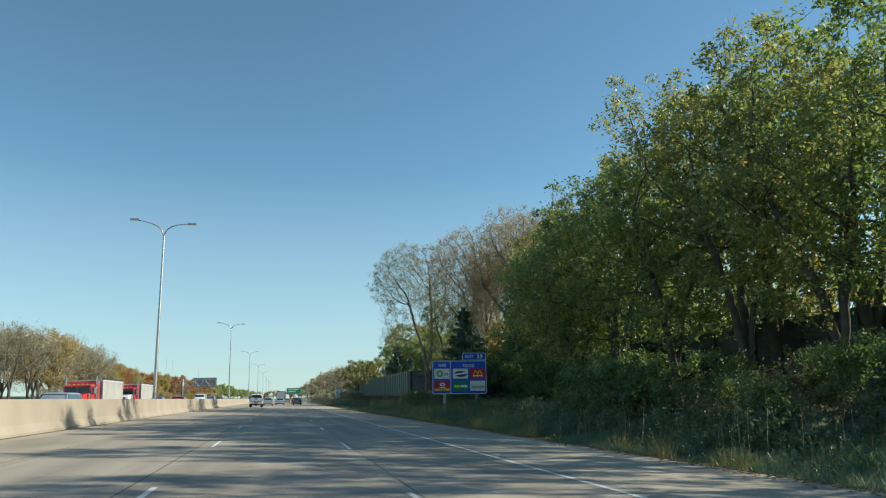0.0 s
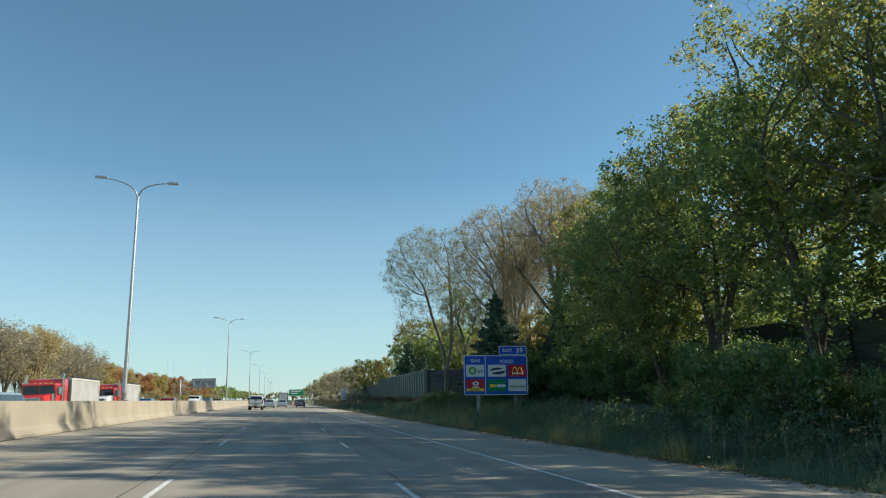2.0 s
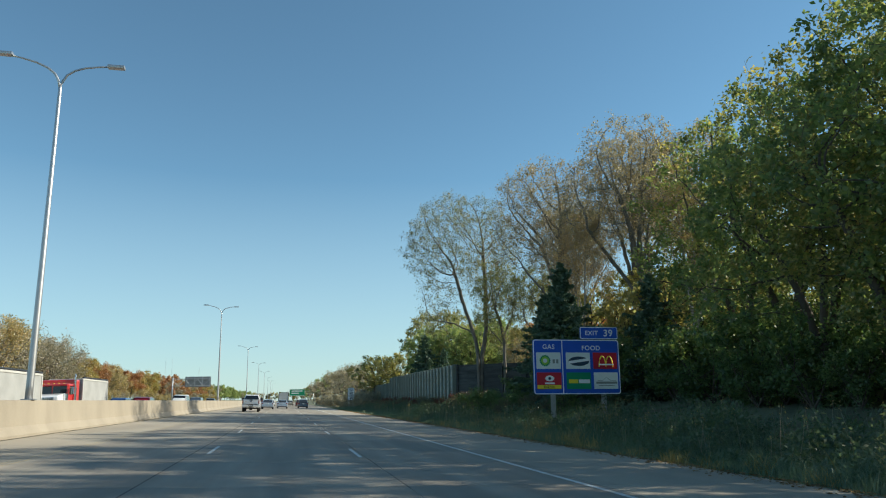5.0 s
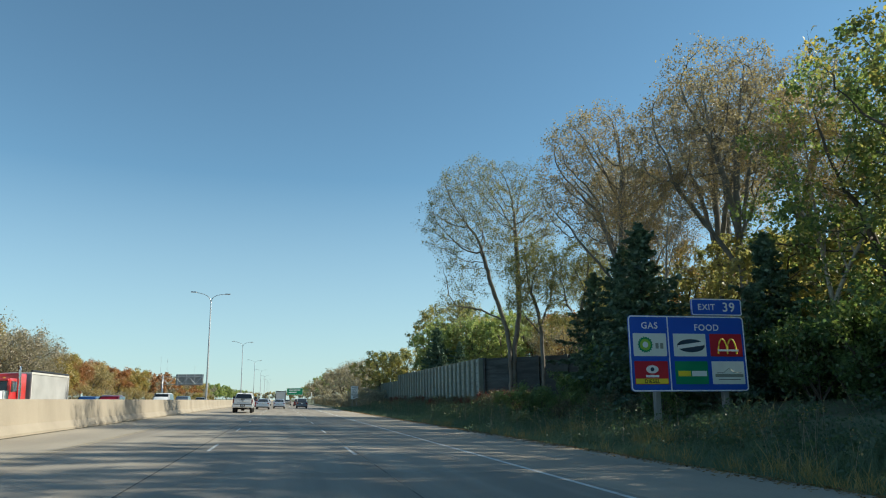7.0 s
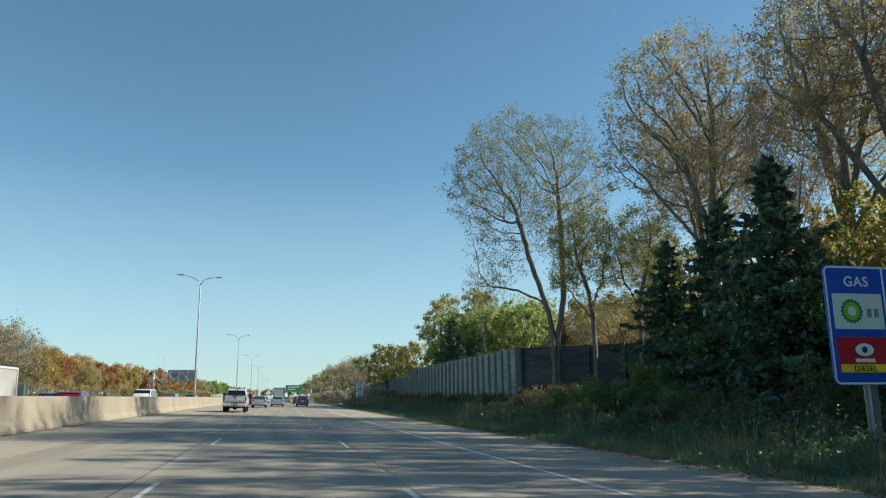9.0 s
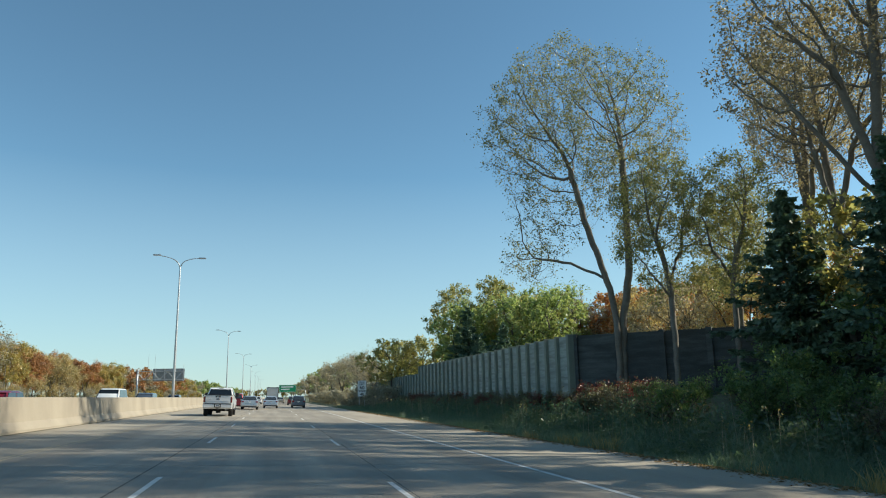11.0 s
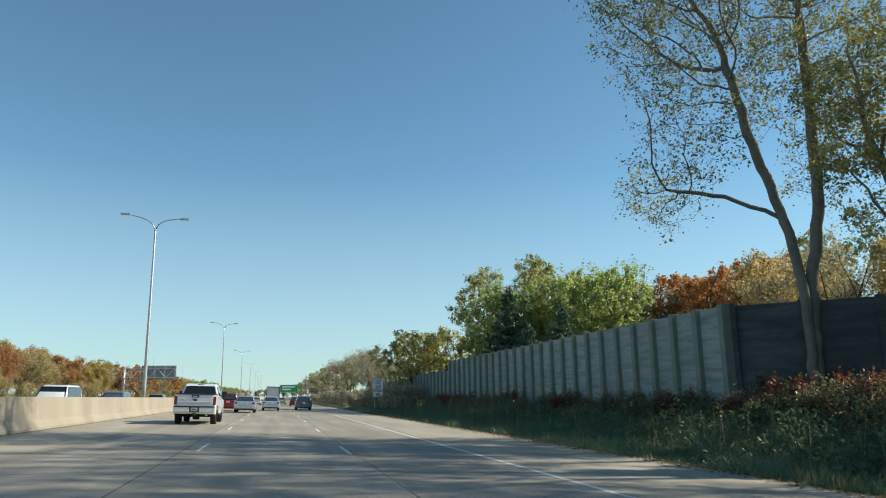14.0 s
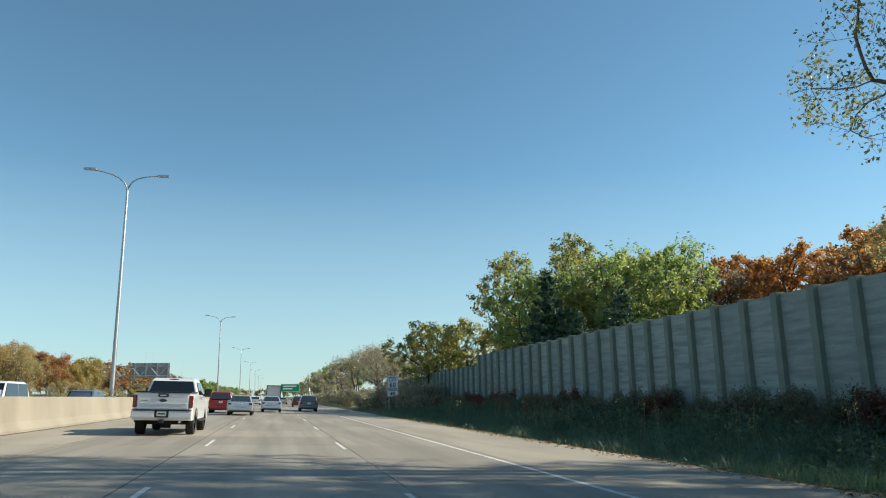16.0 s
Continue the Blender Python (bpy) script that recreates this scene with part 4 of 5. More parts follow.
blades("dry_grass", "tall pale dry grass round the sign posts", 2200, 14, 11.4, 1.4, 58, 70, 0.8, HAY, 24)


def weeds(count, clumps, seed, x0, spread, y0, y1, wide_most, tall_most, leaf):
    """Leafy herbs in rounded clumps over the bank."""
    g = np.random.default_rng(seed)
    cx, cy = x0 + np.abs(g.normal(size=clumps)) * spread, g.uniform(y0, y1, clumps)
    wide, tall = g.uniform(0.25, wide_most, clumps), g.uniform(0.3, tall_most, clumps) * np.clip((cx - 9.2) / 3, 0.35, 1.0)
    pick = g.choice(clumps, count, p=wide ** 2 / (wide ** 2).sum())
    v = g.normal(size=(count, 3))
    v /= np.linalg.norm(v, axis=1)[:, None]
    v *= g.uniform(0.6, 1.1, count)[:, None]
    x, y = cx[pick] + v[:, 0] * wide[pick], cy[pick] + v[:, 1] * wide[pick]
    z = np.array([ground_z(a, b) for a, b in zip(x, y)]) + np.abs(v[:, 2]) * tall[pick]
    me = leaf_mesh("weeds", np.stack([x, y, z], 1), leaf, WEED, g, 0.2, 1.5)
    return tagged(new("weeds", me), "soft dark green leafy weeds over the bank", "weeds", kind="stuff")


weeds(120000, 1500, 21, 10.4, 3.0, 14, 160, 0.7, 1.0, 0.042)
weeds(110000, 420, 22, 12.2, 2.2, 16, 152, 1.1, 1.5, 0.05)


def stalks(count, seed):
    """Thin dead stems with seed heads that stand out of the weeds."""
    g = np.random.default_rng(seed)
    wood, tufts = [], []
    for k in range(count):
        x, y = 10.6 + abs(g.normal()) * 2.4, g.uniform(15, 150)
        line = bend(g, (x, y, ground_z(x, y) - 0.05), (g.normal() * 0.12, g.normal() * 0.12, 1), g.uniform(0.8, 1.7), 0.008, 0.004, 3, 0.05, 0.0)
        wood.append((line, 3))
        tufts.append(line[-1][0] + g.normal(size=(7, 3)) * np.array((0.05, 0.05, 0.11)))
    root = thing("dead_stalks", "thin pale dead weed stalks with seed heads", "weeds", kind="stuff")
    put("stem", wood_mesh("stem", wood, DEAD_STEM), root)
    put("seed_head", leaf_mesh("seed_head", np.concatenate(tufts), 0.03, HAY, g), root)
    return root


stalks(420, 31)
g = np.random.default_rng(12)
k = 9000
lx, ly = 9.05 + g.normal(size=k) * 0.3, g.uniform(6, 150, k)
lz = np.where(lx < 9.05, -SLOPE * lx + 0.012, np.array([ground_z(a, b) for a, b in zip(lx, ly)]) + 0.015)
tagged(new("fallen_leaves", leaf_mesh("fallen_leaves", np.stack([lx, ly, lz], 1), 0.05, LITTER, g, 3.0)), "brown fallen leaves along the edge of the shoulder", "leaves", kind="stuff")


# ---- signs ----
SIGN_BLUE = material("sign_blue", (0.02, 0.10, 0.55), 0.45, vary=0.06, scale=1.5, bump=0.02)
SIGN_WHITE = material("sign_white", (0.88, 0.88, 0.86), 0.5, vary=0.06, scale=2, bump=0.02)
SIGN_PALE = material("logo_panel_pale", (0.78, 0.81, 0.77), 0.5, vary=0.06, scale=2, bump=0.02)
SIGN_RED = material("logo_panel_red", (0.55, 0.02, 0.04), 0.45, vary=0.06, scale=2, bump=0.02)
SIGN_GREEN = material("sign_green", (0.01, 0.27, 0.12), 0.45, vary=0.06, scale=2, bump=0.02)
SIGN_YELLOW = material("sign_yellow", (0.88, 0.70, 0.05), 0.45, vary=0.06, scale=2, bump=0.02)
SIGN_LIME = material("logo_lime", (0.30, 0.55, 0.06), 0.45, vary=0.06, scale=2, bump=0.02)
SIGN_NAVY = material("logo_navy", (0.025, 0.05, 0.09), 0.45, vary=0.06, scale=2, bump=0.02)
SIGN_BLACK = material("sign_black", (0.012, 0.012, 0.014), 0.5, vary=0.06, scale=2, bump=0.02)
SIGN_GREY = material("logo_grey", (0.28, 0.30, 0.26), 0.5, vary=0.06, scale=2, bump=0.02)
SIGN_BACK = material("sign_back_aluminium", (0.30, 0.31, 0.31), 0.65, 0.3, vary=0.12, scale=2, bump=0.04)


def plate(x0, x1, z0, z1, y0, y1, r):
    """An upright plate with rounded corners, its face towards -y at y0."""
    pts = []
    for cx, cz, a in ((x1 - r, z1 - r, 0), (x0 + r, z1 - r, 90), (x0 + r, z0 + r, 180), (x1 - r, z0 + r, 270)):
        for k in range(5):
            b = radians(a + 22.5 * k)
            pts.append((cx + r * math.cos(b), cz + r * math.sin(b)))
    return extruded(bmesh.new(), pts, y0, y1)


def rim(x0, x1, z0, z1, y, r, w, mat, parent, name="border"):
    """A thin painted border that follows a rounded plate."""
    bm = bmesh.new()
    rows = []
    for d in (0, w):
        ring = []
        for cx, cz, a in ((x1 - r, z1 - r, 0), (x0 + r, z1 - r, 90), (x0 + r, z0 + r, 180), (x1 - r, z0 + r, 270)):
            for k in range(5):
                b = radians(a + 22.5 * k)
                ring.append(bm.verts.new((cx + (r - d) * math.cos(b), y, cz + (r - d) * math.sin(b))))
        rows.append(ring)
    n = len(rows[0])
    for k in range(n):
        bm.faces.new((rows[0][k], rows[1][k], rows[1][(k + 1) % n], rows[0][(k + 1) % n]))
    return part(name, bm, mat, parent)


def disc(cx, cz, rx, rz, y, points=0, n=32):
    bm = bmesh.new()
    vs = []
    for k in range(n):
        a = 2 * math.pi * k / n
        f = 1.0 if not points else (1.0 if k % 2 == 0 else 0.84)
        vs.append(bm.verts.new((cx + rx * f * math.cos(a), y, cz + rz * f * math.sin(a))))
    bm.faces.new(vs)
    return bm


def lettering(text, height, x, y, z, mat, parent, stretch=1.0, heavy=0.022):
    """Upright text centred on x, read from -y, as a mesh."""
    c = bpy.data.curves.new("lettering", 'FONT')
    c.body, c.size, c.align_x, c.extrude, c.offset, c.space_character = text, height / 0.7, 'CENTER', 0.002, heavy * height, 1.12
    ob = bpy.data.objects.new("lettering", c)
    scene.collection.objects.link(ob)
    me = bpy.data.meshes.new_from_object(ob.evaluated_get(bpy.context.evaluated_depsgraph_get()))
    bpy.data.objects.remove(ob)
    me.materials.clear()
    me.materials.append(mat)
    return put("lettering", me, parent, pose(x, y, z, 90) @ Matrix.Diagonal((stretch, 1, 1, 1)))


def i_beam(x, y0, z0, z1, w=0.2, t=0.02):
    bm = bmesh.new()
    box(bm, x - w / 2, x + w / 2, y0, y0 + t, z0, z1)
    box(bm, x - w / 2, x + w / 2, y0 + w - t, y0 + w, z0, z1)
    box(bm, x - t / 2, x + t / 2, y0 + t, y0 + w - t, z0, z1)
    return bm


def services_sign():
    root = thing("services_sign", "blue motorway services sign with logo panels on two steel posts", "road sign")
    W, H = 5.02, 3.0
    panel = part("panel", plate(0, W, 0, H, 0, 0.05, 0.16), SIGN_BLUE, root)
    rim(0.012, W - 0.012, 0.012, H - 0.012, -0.004, 0.15, 0.05, SIGN_WHITE, panel)
    part("divider", boxed(W * 0.335 - 0.025, W * 0.335 + 0.025, -0.006, 0, 0.06, H - 0.06), SIGN_WHITE, panel)
    tab = part("exit_tab", plate(W - 2.25, W - 0.02, H + 0.03, H + 0.72, 0, 0.05, 0.09), SIGN_BLUE, root)
    rim(W - 2.24, W - 0.03, H + 0.04, H + 0.71, -0.004, 0.085, 0.04, SIGN_WHITE, tab)
    lettering("EXIT", 0.24, W - 1.58, -0.006, H + 0.26, SIGN_WHITE, tab)
    lettering("39", 0.37, W - 0.60, -0.006, H + 0.20, SIGN_WHITE, tab)
    lettering("GAS", 0.25, W * 0.18, -0.006, H * 0.825, SIGN_WHITE, panel)
    lettering("FOOD", 0.25, W * 0.67, -0.006, H * 0.805, SIGN_WHITE, panel)
    lw, lh = 1.4, 0.9
    z1, z2 = H * 0.46, H * 0.095
    xs = (W * 0.035, W * 0.375, W * 0.69)

    def logo(x, z, mat, label):
        return part("logo_panel", plate(x, x + lw, z, z + lh, -0.02, 0, 0.03), mat, root, label)

    a = logo(xs[0], z1, SIGN_PALE, "pale panel with a green and yellow sunburst")
    part("emblem", disc(xs[0] + 0.5, z1 + lh * 0.5, 0.33, 0.33, -0.024, 1, 36), SIGN_GREEN, a)
    part("emblem_ring", disc(xs[0] + 0.5, z1 + lh * 0.5, 0.25, 0.25, -0.028, 1, 36), SIGN_LIME, a)
    part("emblem_heart", disc(xs[0] + 0.5, z1 + lh * 0.5, 0.12, 0.12, -0.032), SIGN_PALE, a)
    for k in range(2):
        part("bar", boxed(xs[0] + 0.93 + 0.2 * k, xs[0] + 1.06 + 0.2 * k, -0.024, -0.02, z1 + 0.3, z1 + 0.52), SIGN_GREY, a)
    b = logo(xs[0], z2, SIGN_RED, "red panel with a white oval over a yellow strip")
    part("emblem", disc(xs[0] + 0.73, z2 + 0.58, 0.26, 0.16, -0.024), SIGN_WHITE, b)
    part("emblem_heart", disc(xs[0] + 0.73, z2 + 0.58, 0.08, 0.08, -0.028), SIGN_NAVY, b)
    part("bar", boxed(xs[0] + 0.45, xs[0] + 1.0, -0.024, -0.02, z2 + 0.27, z2 + 0.36), SIGN_WHITE, b)
    part("strip", boxed(xs[0] + 0.02, xs[0] + lw - 0.02, -0.024, -0.02, z2 + 0.02, z2 + 0.22), SIGN_YELLOW, b)
    lettering("DIESEL", 0.14, xs[0] + lw / 2, -0.026, z2 + 0.05, SIGN_BLACK, b)
    c = logo(xs[1], z1, SIGN_PALE, "pale panel with a dark oval")
    part("emblem", disc(xs[1] + 0.74, z1 + 0.42, 0.6, 0.26, -0.024), SIGN_NAVY, c)
    bar = part("bar", boxed(-0.58, 0.58, -0.008, 0, -0.075, 0.075, bevel=0.003), SIGN_WHITE, c)
    bar.matrix_basis = pose(xs[1] + 0.74, -0.024, z1 + 0.44, 0, -8, 0)
    d = logo(xs[1], z2, SIGN_GREEN, "green panel with a yellow and a white bar")
    part("bar", boxed(xs[1] + 0.12, xs[1] + 0.65, -0.024, -0.02, z2 + 0.31, z2 + 0.52), SIGN_YELLOW, d)
    part("bar", boxed(xs[1] + 0.7, xs[1] + 1.34, -0.024, -0.02, z2 + 0.31, z2 + 0.52), SIGN_WHITE, d)
    e = logo(xs[2], z1, SIGN_RED, "red panel with two yellow arches")
    for s in (-1, 1):
        pts = [(xs[2] + 0.73 + s * 0.2 + 0.2 * math.cos(a), -0.022, z1 + 0.1 + 0.6 * math.sin(a)) for a in np.linspace(0, math.pi, 13)]
        part("arch", tube(bmesh.new(), pts, 0.035, 6), SIGN_YELLOW, e)
    part("bar", boxed(xs[2] + 0.3, xs[2] + 1.2, -0.06, -0.056, z1 + 0.2, z1 + 0.28), SIGN_WHITE, e)
    f = logo(xs[2], z2, SIGN_PALE, "pale panel with a gabled line and grey bars")
    part("bar", boxed(xs[2] + 0.12, xs[2] + 1.34, -0.024, -0.02, z2 + 0.28, z2 + 0.40), SIGN_GREY, f)
    part("bar", boxed(xs[2] + 0.25, xs[2] + 1.2, -0.024, -0.02, z2 + 0.17, z2 + 0.19), SIGN_BLACK, f)
    gable = [(xs[2] + 0.2, z2 + 0.45), (xs[2] + 0.5, z2 + 0.46), (xs[2] + 0.73, z2 + 0.64), (xs[2] + 0.96, z2 + 0.46), (xs[2] + 1.26, z2 + 0.45)]
    part("gable", tube(bmesh.new(), [(gx_, -0.022, gz_) for gx_, gz_ in gable], 0.012, 5), SIGN_GREY, f)
    for px in (W * 0.225, W * 0.81):
        part("post", i_beam(px, 0.09, -2.2, H - 0.1, 0.22), STEEL, root)
    for pz in (0.35, 1.4, 2.45):
        part("rail", boxed(0.15, W - 0.15, 0.05, 0.09, pz - 0.05, pz + 0.05), STEEL, root)
    root.matrix_basis = pose(13.2, 64.6, 1.41, 0, 0.6, -3)
    return root


def speed_sign(text_top, w, parts, name, label):
    root = thing(name, label, "road sign")
    for z0, z1, rows in parts:
        p = part("panel", plate(-w / 2, w / 2, z0, z1, 0, 0.02, 0.06), SIGN_WHITE, root)
        rim(-w / 2 + 0.03, w / 2 - 0.03, z0 + 0.03, z1 - 0.03, -0.004, 0.05, 0.025, SIGN_BLACK, p)
        for text, h, z in rows:
            lettering(text, h, 0, -0.006, z, SIGN_BLACK, p)
    for s in (-1, 1):
        part("post", boxed(s * 0.38 - 0.04, s * 0.38 + 0.04, 0.02, 0.1, -2.1, parts[0][1] - 0.1), STEEL, root)
    return root


services_sign()
limit = speed_sign("", 1.22, [(0.86, 2.2, [("SPEED", 0.2, 1.86), ("LIMIT", 0.2, 1.58), ("60", 0.46, 1.0)]), (0.0, 0.82, [("MINIMUM", 0.14, 0.6), ("40", 0.38, 0.1)])], "speed_limit_sign", "white speed limit and minimum speed sign on two posts")
limit.matrix_basis = pose(12.1, 162, 1.25)


def truss(root, x0, x1, y, z0, z1, depth=0.9):
    for yy in (y, y + depth):
        for z in (z0, z1):
            part("chord", tube(bmesh.new(), [(x0, yy, z), (x1, yy, z)], 0.07, 8), STEEL, root)
        n = max(3, int((x1 - x0) / 1.4))
        for k in range(n):
            a, b = x0 + (x1 - x0) * k / n, x0 + (x1 - x0) * (k + 1) / n
            part("brace", tube(bmesh.new(), [(a, yy, z0 if k % 2 else z1), (b, yy, z1 if k % 2 else z0)], 0.04, 6), STEEL, root)


def gantry_back():
    root = thing("sign_gantry", "grey steel truss sign gantry seen from behind", "sign gantry")
    truss(root, -29.2, -19.6, 228.0, 5.6, 7.4)
    part("board", plate(-26.0, -19.4, 5.3, 8.05, 229.5, 229.6, 0.1), SIGN_BACK, root, "grey unpainted back of a large road sign")
    for k in range(4):
        part("stiffener", boxed(-25.6 + 1.95 * k, -25.45 + 1.95 * k, 229.34, 229.49, 5.3, 8.05), STEEL, root)
    part("column", tube(bmesh.new(), [(-29.0, 228.4, -0.6), (-29.0, 228.4, 7.8)], 0.16, 10), STEEL, root, smooth=True)
    part("column", tube(bmesh.new(), [(-29.0, 229.2, -0.6), (-29.0, 229.2, 7.8)], 0.16, 10), STEEL, root, smooth=True)
    return root


def gantry_green():
    root = thing("sign_gantry", "steel sign gantry with a green direction sign", "sign gantry")
    truss(root, 1.5, 13.8, 380.4, 4.4, 5.7)
    p = part("panel", plate(2.5, 9.8, 3.5, 6.6, 380, 380.1, 0.15), SIGN_GREEN, root)
    rim(2.55, 9.75, 3.55, 6.55, 379.99, 0.14, 0.09, SIGN_WHITE, p)
    for z, a, b in ((5.5, 3.4, 8.6), (4.5, 3.4, 7.0)):
        part("bar", boxed(a, b, 379.985, 379.995, z, z + 0.45), SIGN_WHITE, p)
    part("column", tube(bmesh.new(), [(13.8, 380.9, -0.8), (13.8, 380.9, 6.0)], 0.18, 10), STEEL, root, smooth=True)
    return root


def small_board():
    root = thing("road_sign", "small road sign on two posts seen from behind", "road sign")
    part("board", plate(-31.6, -28.4, 1.9, 3.3, 141, 141.06, 0.08), SIGN_BACK, root)
    for px in (-31.2, -28.8):
        part("post", boxed(px - 0.06, px + 0.06, 140.88, 141, -0.6, 3.3), STEEL, root)
    return root


gantry_back()
gantry_green()
small_board()
for mx, mz in ((-134, 47), (-127, 46), (-97, 36)):
    mast = thing("radio_mast", "distant thin lattice radio mast", "mast", pose(mx, 900, 4.5), group="distant masts")
    part("shaft", tube(bmesh.new(), [(0, 0, 0), (0, 0, mz)], [0.16, 0.1], 6), STEEL, mast)
    for k in range(3):
        part("guy_ring", tube(bmesh.new(), [(0, 0, mz * (0.3 + 0.3 * k)), (0, 0, mz * (0.3 + 0.3 * k) + 0.4)], 0.3, 6), STEEL, mast)


# ---- vehicles ----
def paint(name, colour, metal=0.3):
    return material(name, colour, 0.32, metal, vary=0.05, scale=1.5, fine=20, bump=0.01, coat=0.7, stain=tuple(0.8 * c + 0.02 for c in colour), stain_at=(0.6, 0.9))


WHITE = paint("white_car_paint", (0.74, 0.75, 0.76), 0.0)
RED = paint("red_car_paint", (0.27, 0.012, 0.028))
SILVER = paint("silver_car_paint", (0.50, 0.53, 0.56), 0.6)
PALE_BLUE = paint("pale_blue_car_paint", (0.50, 0.55, 0.61), 0.5)
SLATE = paint("slate_car_paint", (0.10, 0.13, 0.17), 0.4)
MAROON = paint("maroon_car_paint", (0.15, 0.02, 0.025))
SAND = paint("tan_car_paint", (0.40, 0.34, 0.26), 0.3)
BLUE = paint("blue_car_paint", (0.02, 0.07, 0.24), 0.3)
TRAILER_GREY = material("tipper_trailer_side", (0.40, 0.40, 0.385), 0.6, 0.2, vary=0.2, scale=0.8, bump=0.1)
TRAILER_PALE = material("pale_trailer_frame", (0.58, 0.57, 0.53), 0.55, 0.2, vary=0.12, scale=1.5, bump=0.05)
TRUCK_RED = paint("truck_red_paint", (0.55, 0.03, 0.03), 0.0)
RUBBER = material("tyre_rubber", (0.018, 0.018, 0.019), 0.85, vary=0.2, scale=6)
BLACK_TRIM = material("black_trim", (0.022, 0.022, 0.024), 0.5, vary=0.15, scale=4, bump=0.05)
CHROME = material("bright_metal", (0.62, 0.63, 0.64), 0.2, 0.95, vary=0.05, scale=4, bump=0.01)
LAMP_RED = material("tail_lamp_red", (0.2, 0.005, 0.01), 0.25, vary=0.08, scale=8, bump=0.02, coat=0.8)
LAMP_CLEAR = material("clear_lamp", (0.6, 0.6, 0.58), 0.12, vary=0.06, scale=8, bump=0.02, coat=0.8)
TINTED = material("tinted_glass", (0.012, 0.015, 0.018), 0.06, vary=0.05, scale=2, bump=0.0, coat=0.5)
# rear window glass; its base is lightened to stand for reflected sky
SKY_TINT_GLASS = material("rear_glass_with_sky_tint", (0.035, 0.042, 0.048), 0.05, vary=0.05, scale=2, bump=0.0, coat=1.0)
BOX_GREY = material("trailer_side", (0.52, 0.53, 0.52), 0.55, 0.2, vary=0.1, scale=1, bump=0.05)


def arch_outline(points, wheels, r):
    """A side outline in y and z whose lower edge is cut by wheel arches; points run from the rear foot over the top to the front foot."""
    low = points[0][1]
    out = list(points)
    for c in sorted(wheels, reverse=True):
        for k in range(9):
            a = math.pi * k / 8
            out.append((c + r * math.cos(a), max(low, 0.36 + r * math.sin(a)) if 0 < k < 8 else low))
    return out


def shell(outline, stations):
    """A body lofted across: stations are x, a drawing-in of the outline towards its middle, and its lift."""
    bm = bmesh.new()
    cy = sum(p[0] for p in outline) / len(outline)
    cz = 0.7
    rows = []
    top = max(z for _, z in outline)
    for x, f in stations:
        drop = (1 - f) * 2.4
        rows.append([bm.verts.new((x, cy + (y - cy) * f, cz + (z - cz) * f - (drop * (z - cz) / (top - cz) if z > cz else 0))) for y, z in outline])
    n = len(outline)
    for a, b in zip(rows, rows[1:]):
        for k in range(n):
            bm.faces.new((a[k], a[(k + 1) % n], b[(k + 1) % n], b[k]))
    for r in (rows[0], rows[-1]):
        bmesh.ops.triangulate(bm, faces=[bm.faces.new(r)])
    bmesh.ops.recalc_face_normals(bm, faces=bm.faces)
    return bm


def cabin(profile, w_low, w_high, z_low, z_high, round_off=0.05):
    """The upper body: a side profile in y and z, narrowing with height."""
    bm = bmesh.new()

    def half(z):
        return w_low + (w_high - w_low) * max(0.0, min(1.0, (z - z_low) / (z_high - z_low)))
    a = [bm.verts.new((-half(z), y, z)) for y, z in profile]
    b = [bm.verts.new((half(z), y, z)) for y, z in profile]
    n = len(profile)
    for k in range(n):
        bm.faces.new((a[k], a[(k + 1) % n], b[(k + 1) % n], b[k]))
    for r in (a, b):
        bm.faces.new(r)
    bmesh.ops.recalc_face_normals(bm, faces=bm.faces)
    es = [e for e in bm.edges if e.calc_length() > 0.25]
    bmesh.ops.bevel(bm, geom=es, offset=round_off, segments=3, affect='EDGES', profile=0.5)
    return bm


def pane(c, parent, name="window", mat=None, lift=0.012):
    """A glass pane through four corners, standing a little off the body, with its own thickness."""
    v = [Vector(p) for p in c]
    n = (v[1] - v[0]).cross(v[3] - v[0]).normalized() * lift
    bm = bmesh.new()
    a = [bm.verts.new(p - n * 0.5) for p in v]
    b = [bm.verts.new(p + n) for p in v]
    bm.faces.new(b)
    for k in range(4):
        bm.faces.new((a[k], a[(k + 1) % 4], b[(k + 1) % 4], b[k]))
    return part(name, bm, mat or TINTED, parent)


def wheel(parent, x, y, r, w):
    s = 1 if x > 0 else -1
    bm = bmesh.new()
    prof = [(-w / 2, r * 0.62), (-w / 2, r * 0.93), (-w * 0.38, r), (w * 0.38, r), (w / 2, r * 0.93), (w / 2, r * 0.62)]
    n = 24
    rings = [[bm.verts.new((px, pr * math.cos(2 * math.pi * k / n), pr * math.sin(2 * math.pi * k / n))) for k in range(n)] for px, pr in prof]
    for a, b in zip(rings, rings[1:]):
        for k in range(n):
            bm.faces.new((a[k], a[(k + 1) % n], b[(k + 1) % n], b[k]))
    bmesh.ops.recalc_face_normals(bm, faces=bm.faces)
    t = part("wheel", bm, RUBBER, parent, smooth=True)
    t.matrix_basis = pose(x, y, r)
    bm = bmesh.new()
    hub = s * w * 0.3
    c = bm.verts.new((hub, 0, 0))
    ring = [bm.verts.new((s * w * 0.42 if k % 4 < 2 else hub, r * 0.64 * math.cos(2 * math.pi * k / 20), r * 0.64 * math.sin(2 * math.pi * k / 20))) for k in range(20)]
    for k in range(20):
        bm.faces.new((c, ring[k], ring[(k + 1) % 20]))
    part("rim", bm, CHROME, t)
    return t


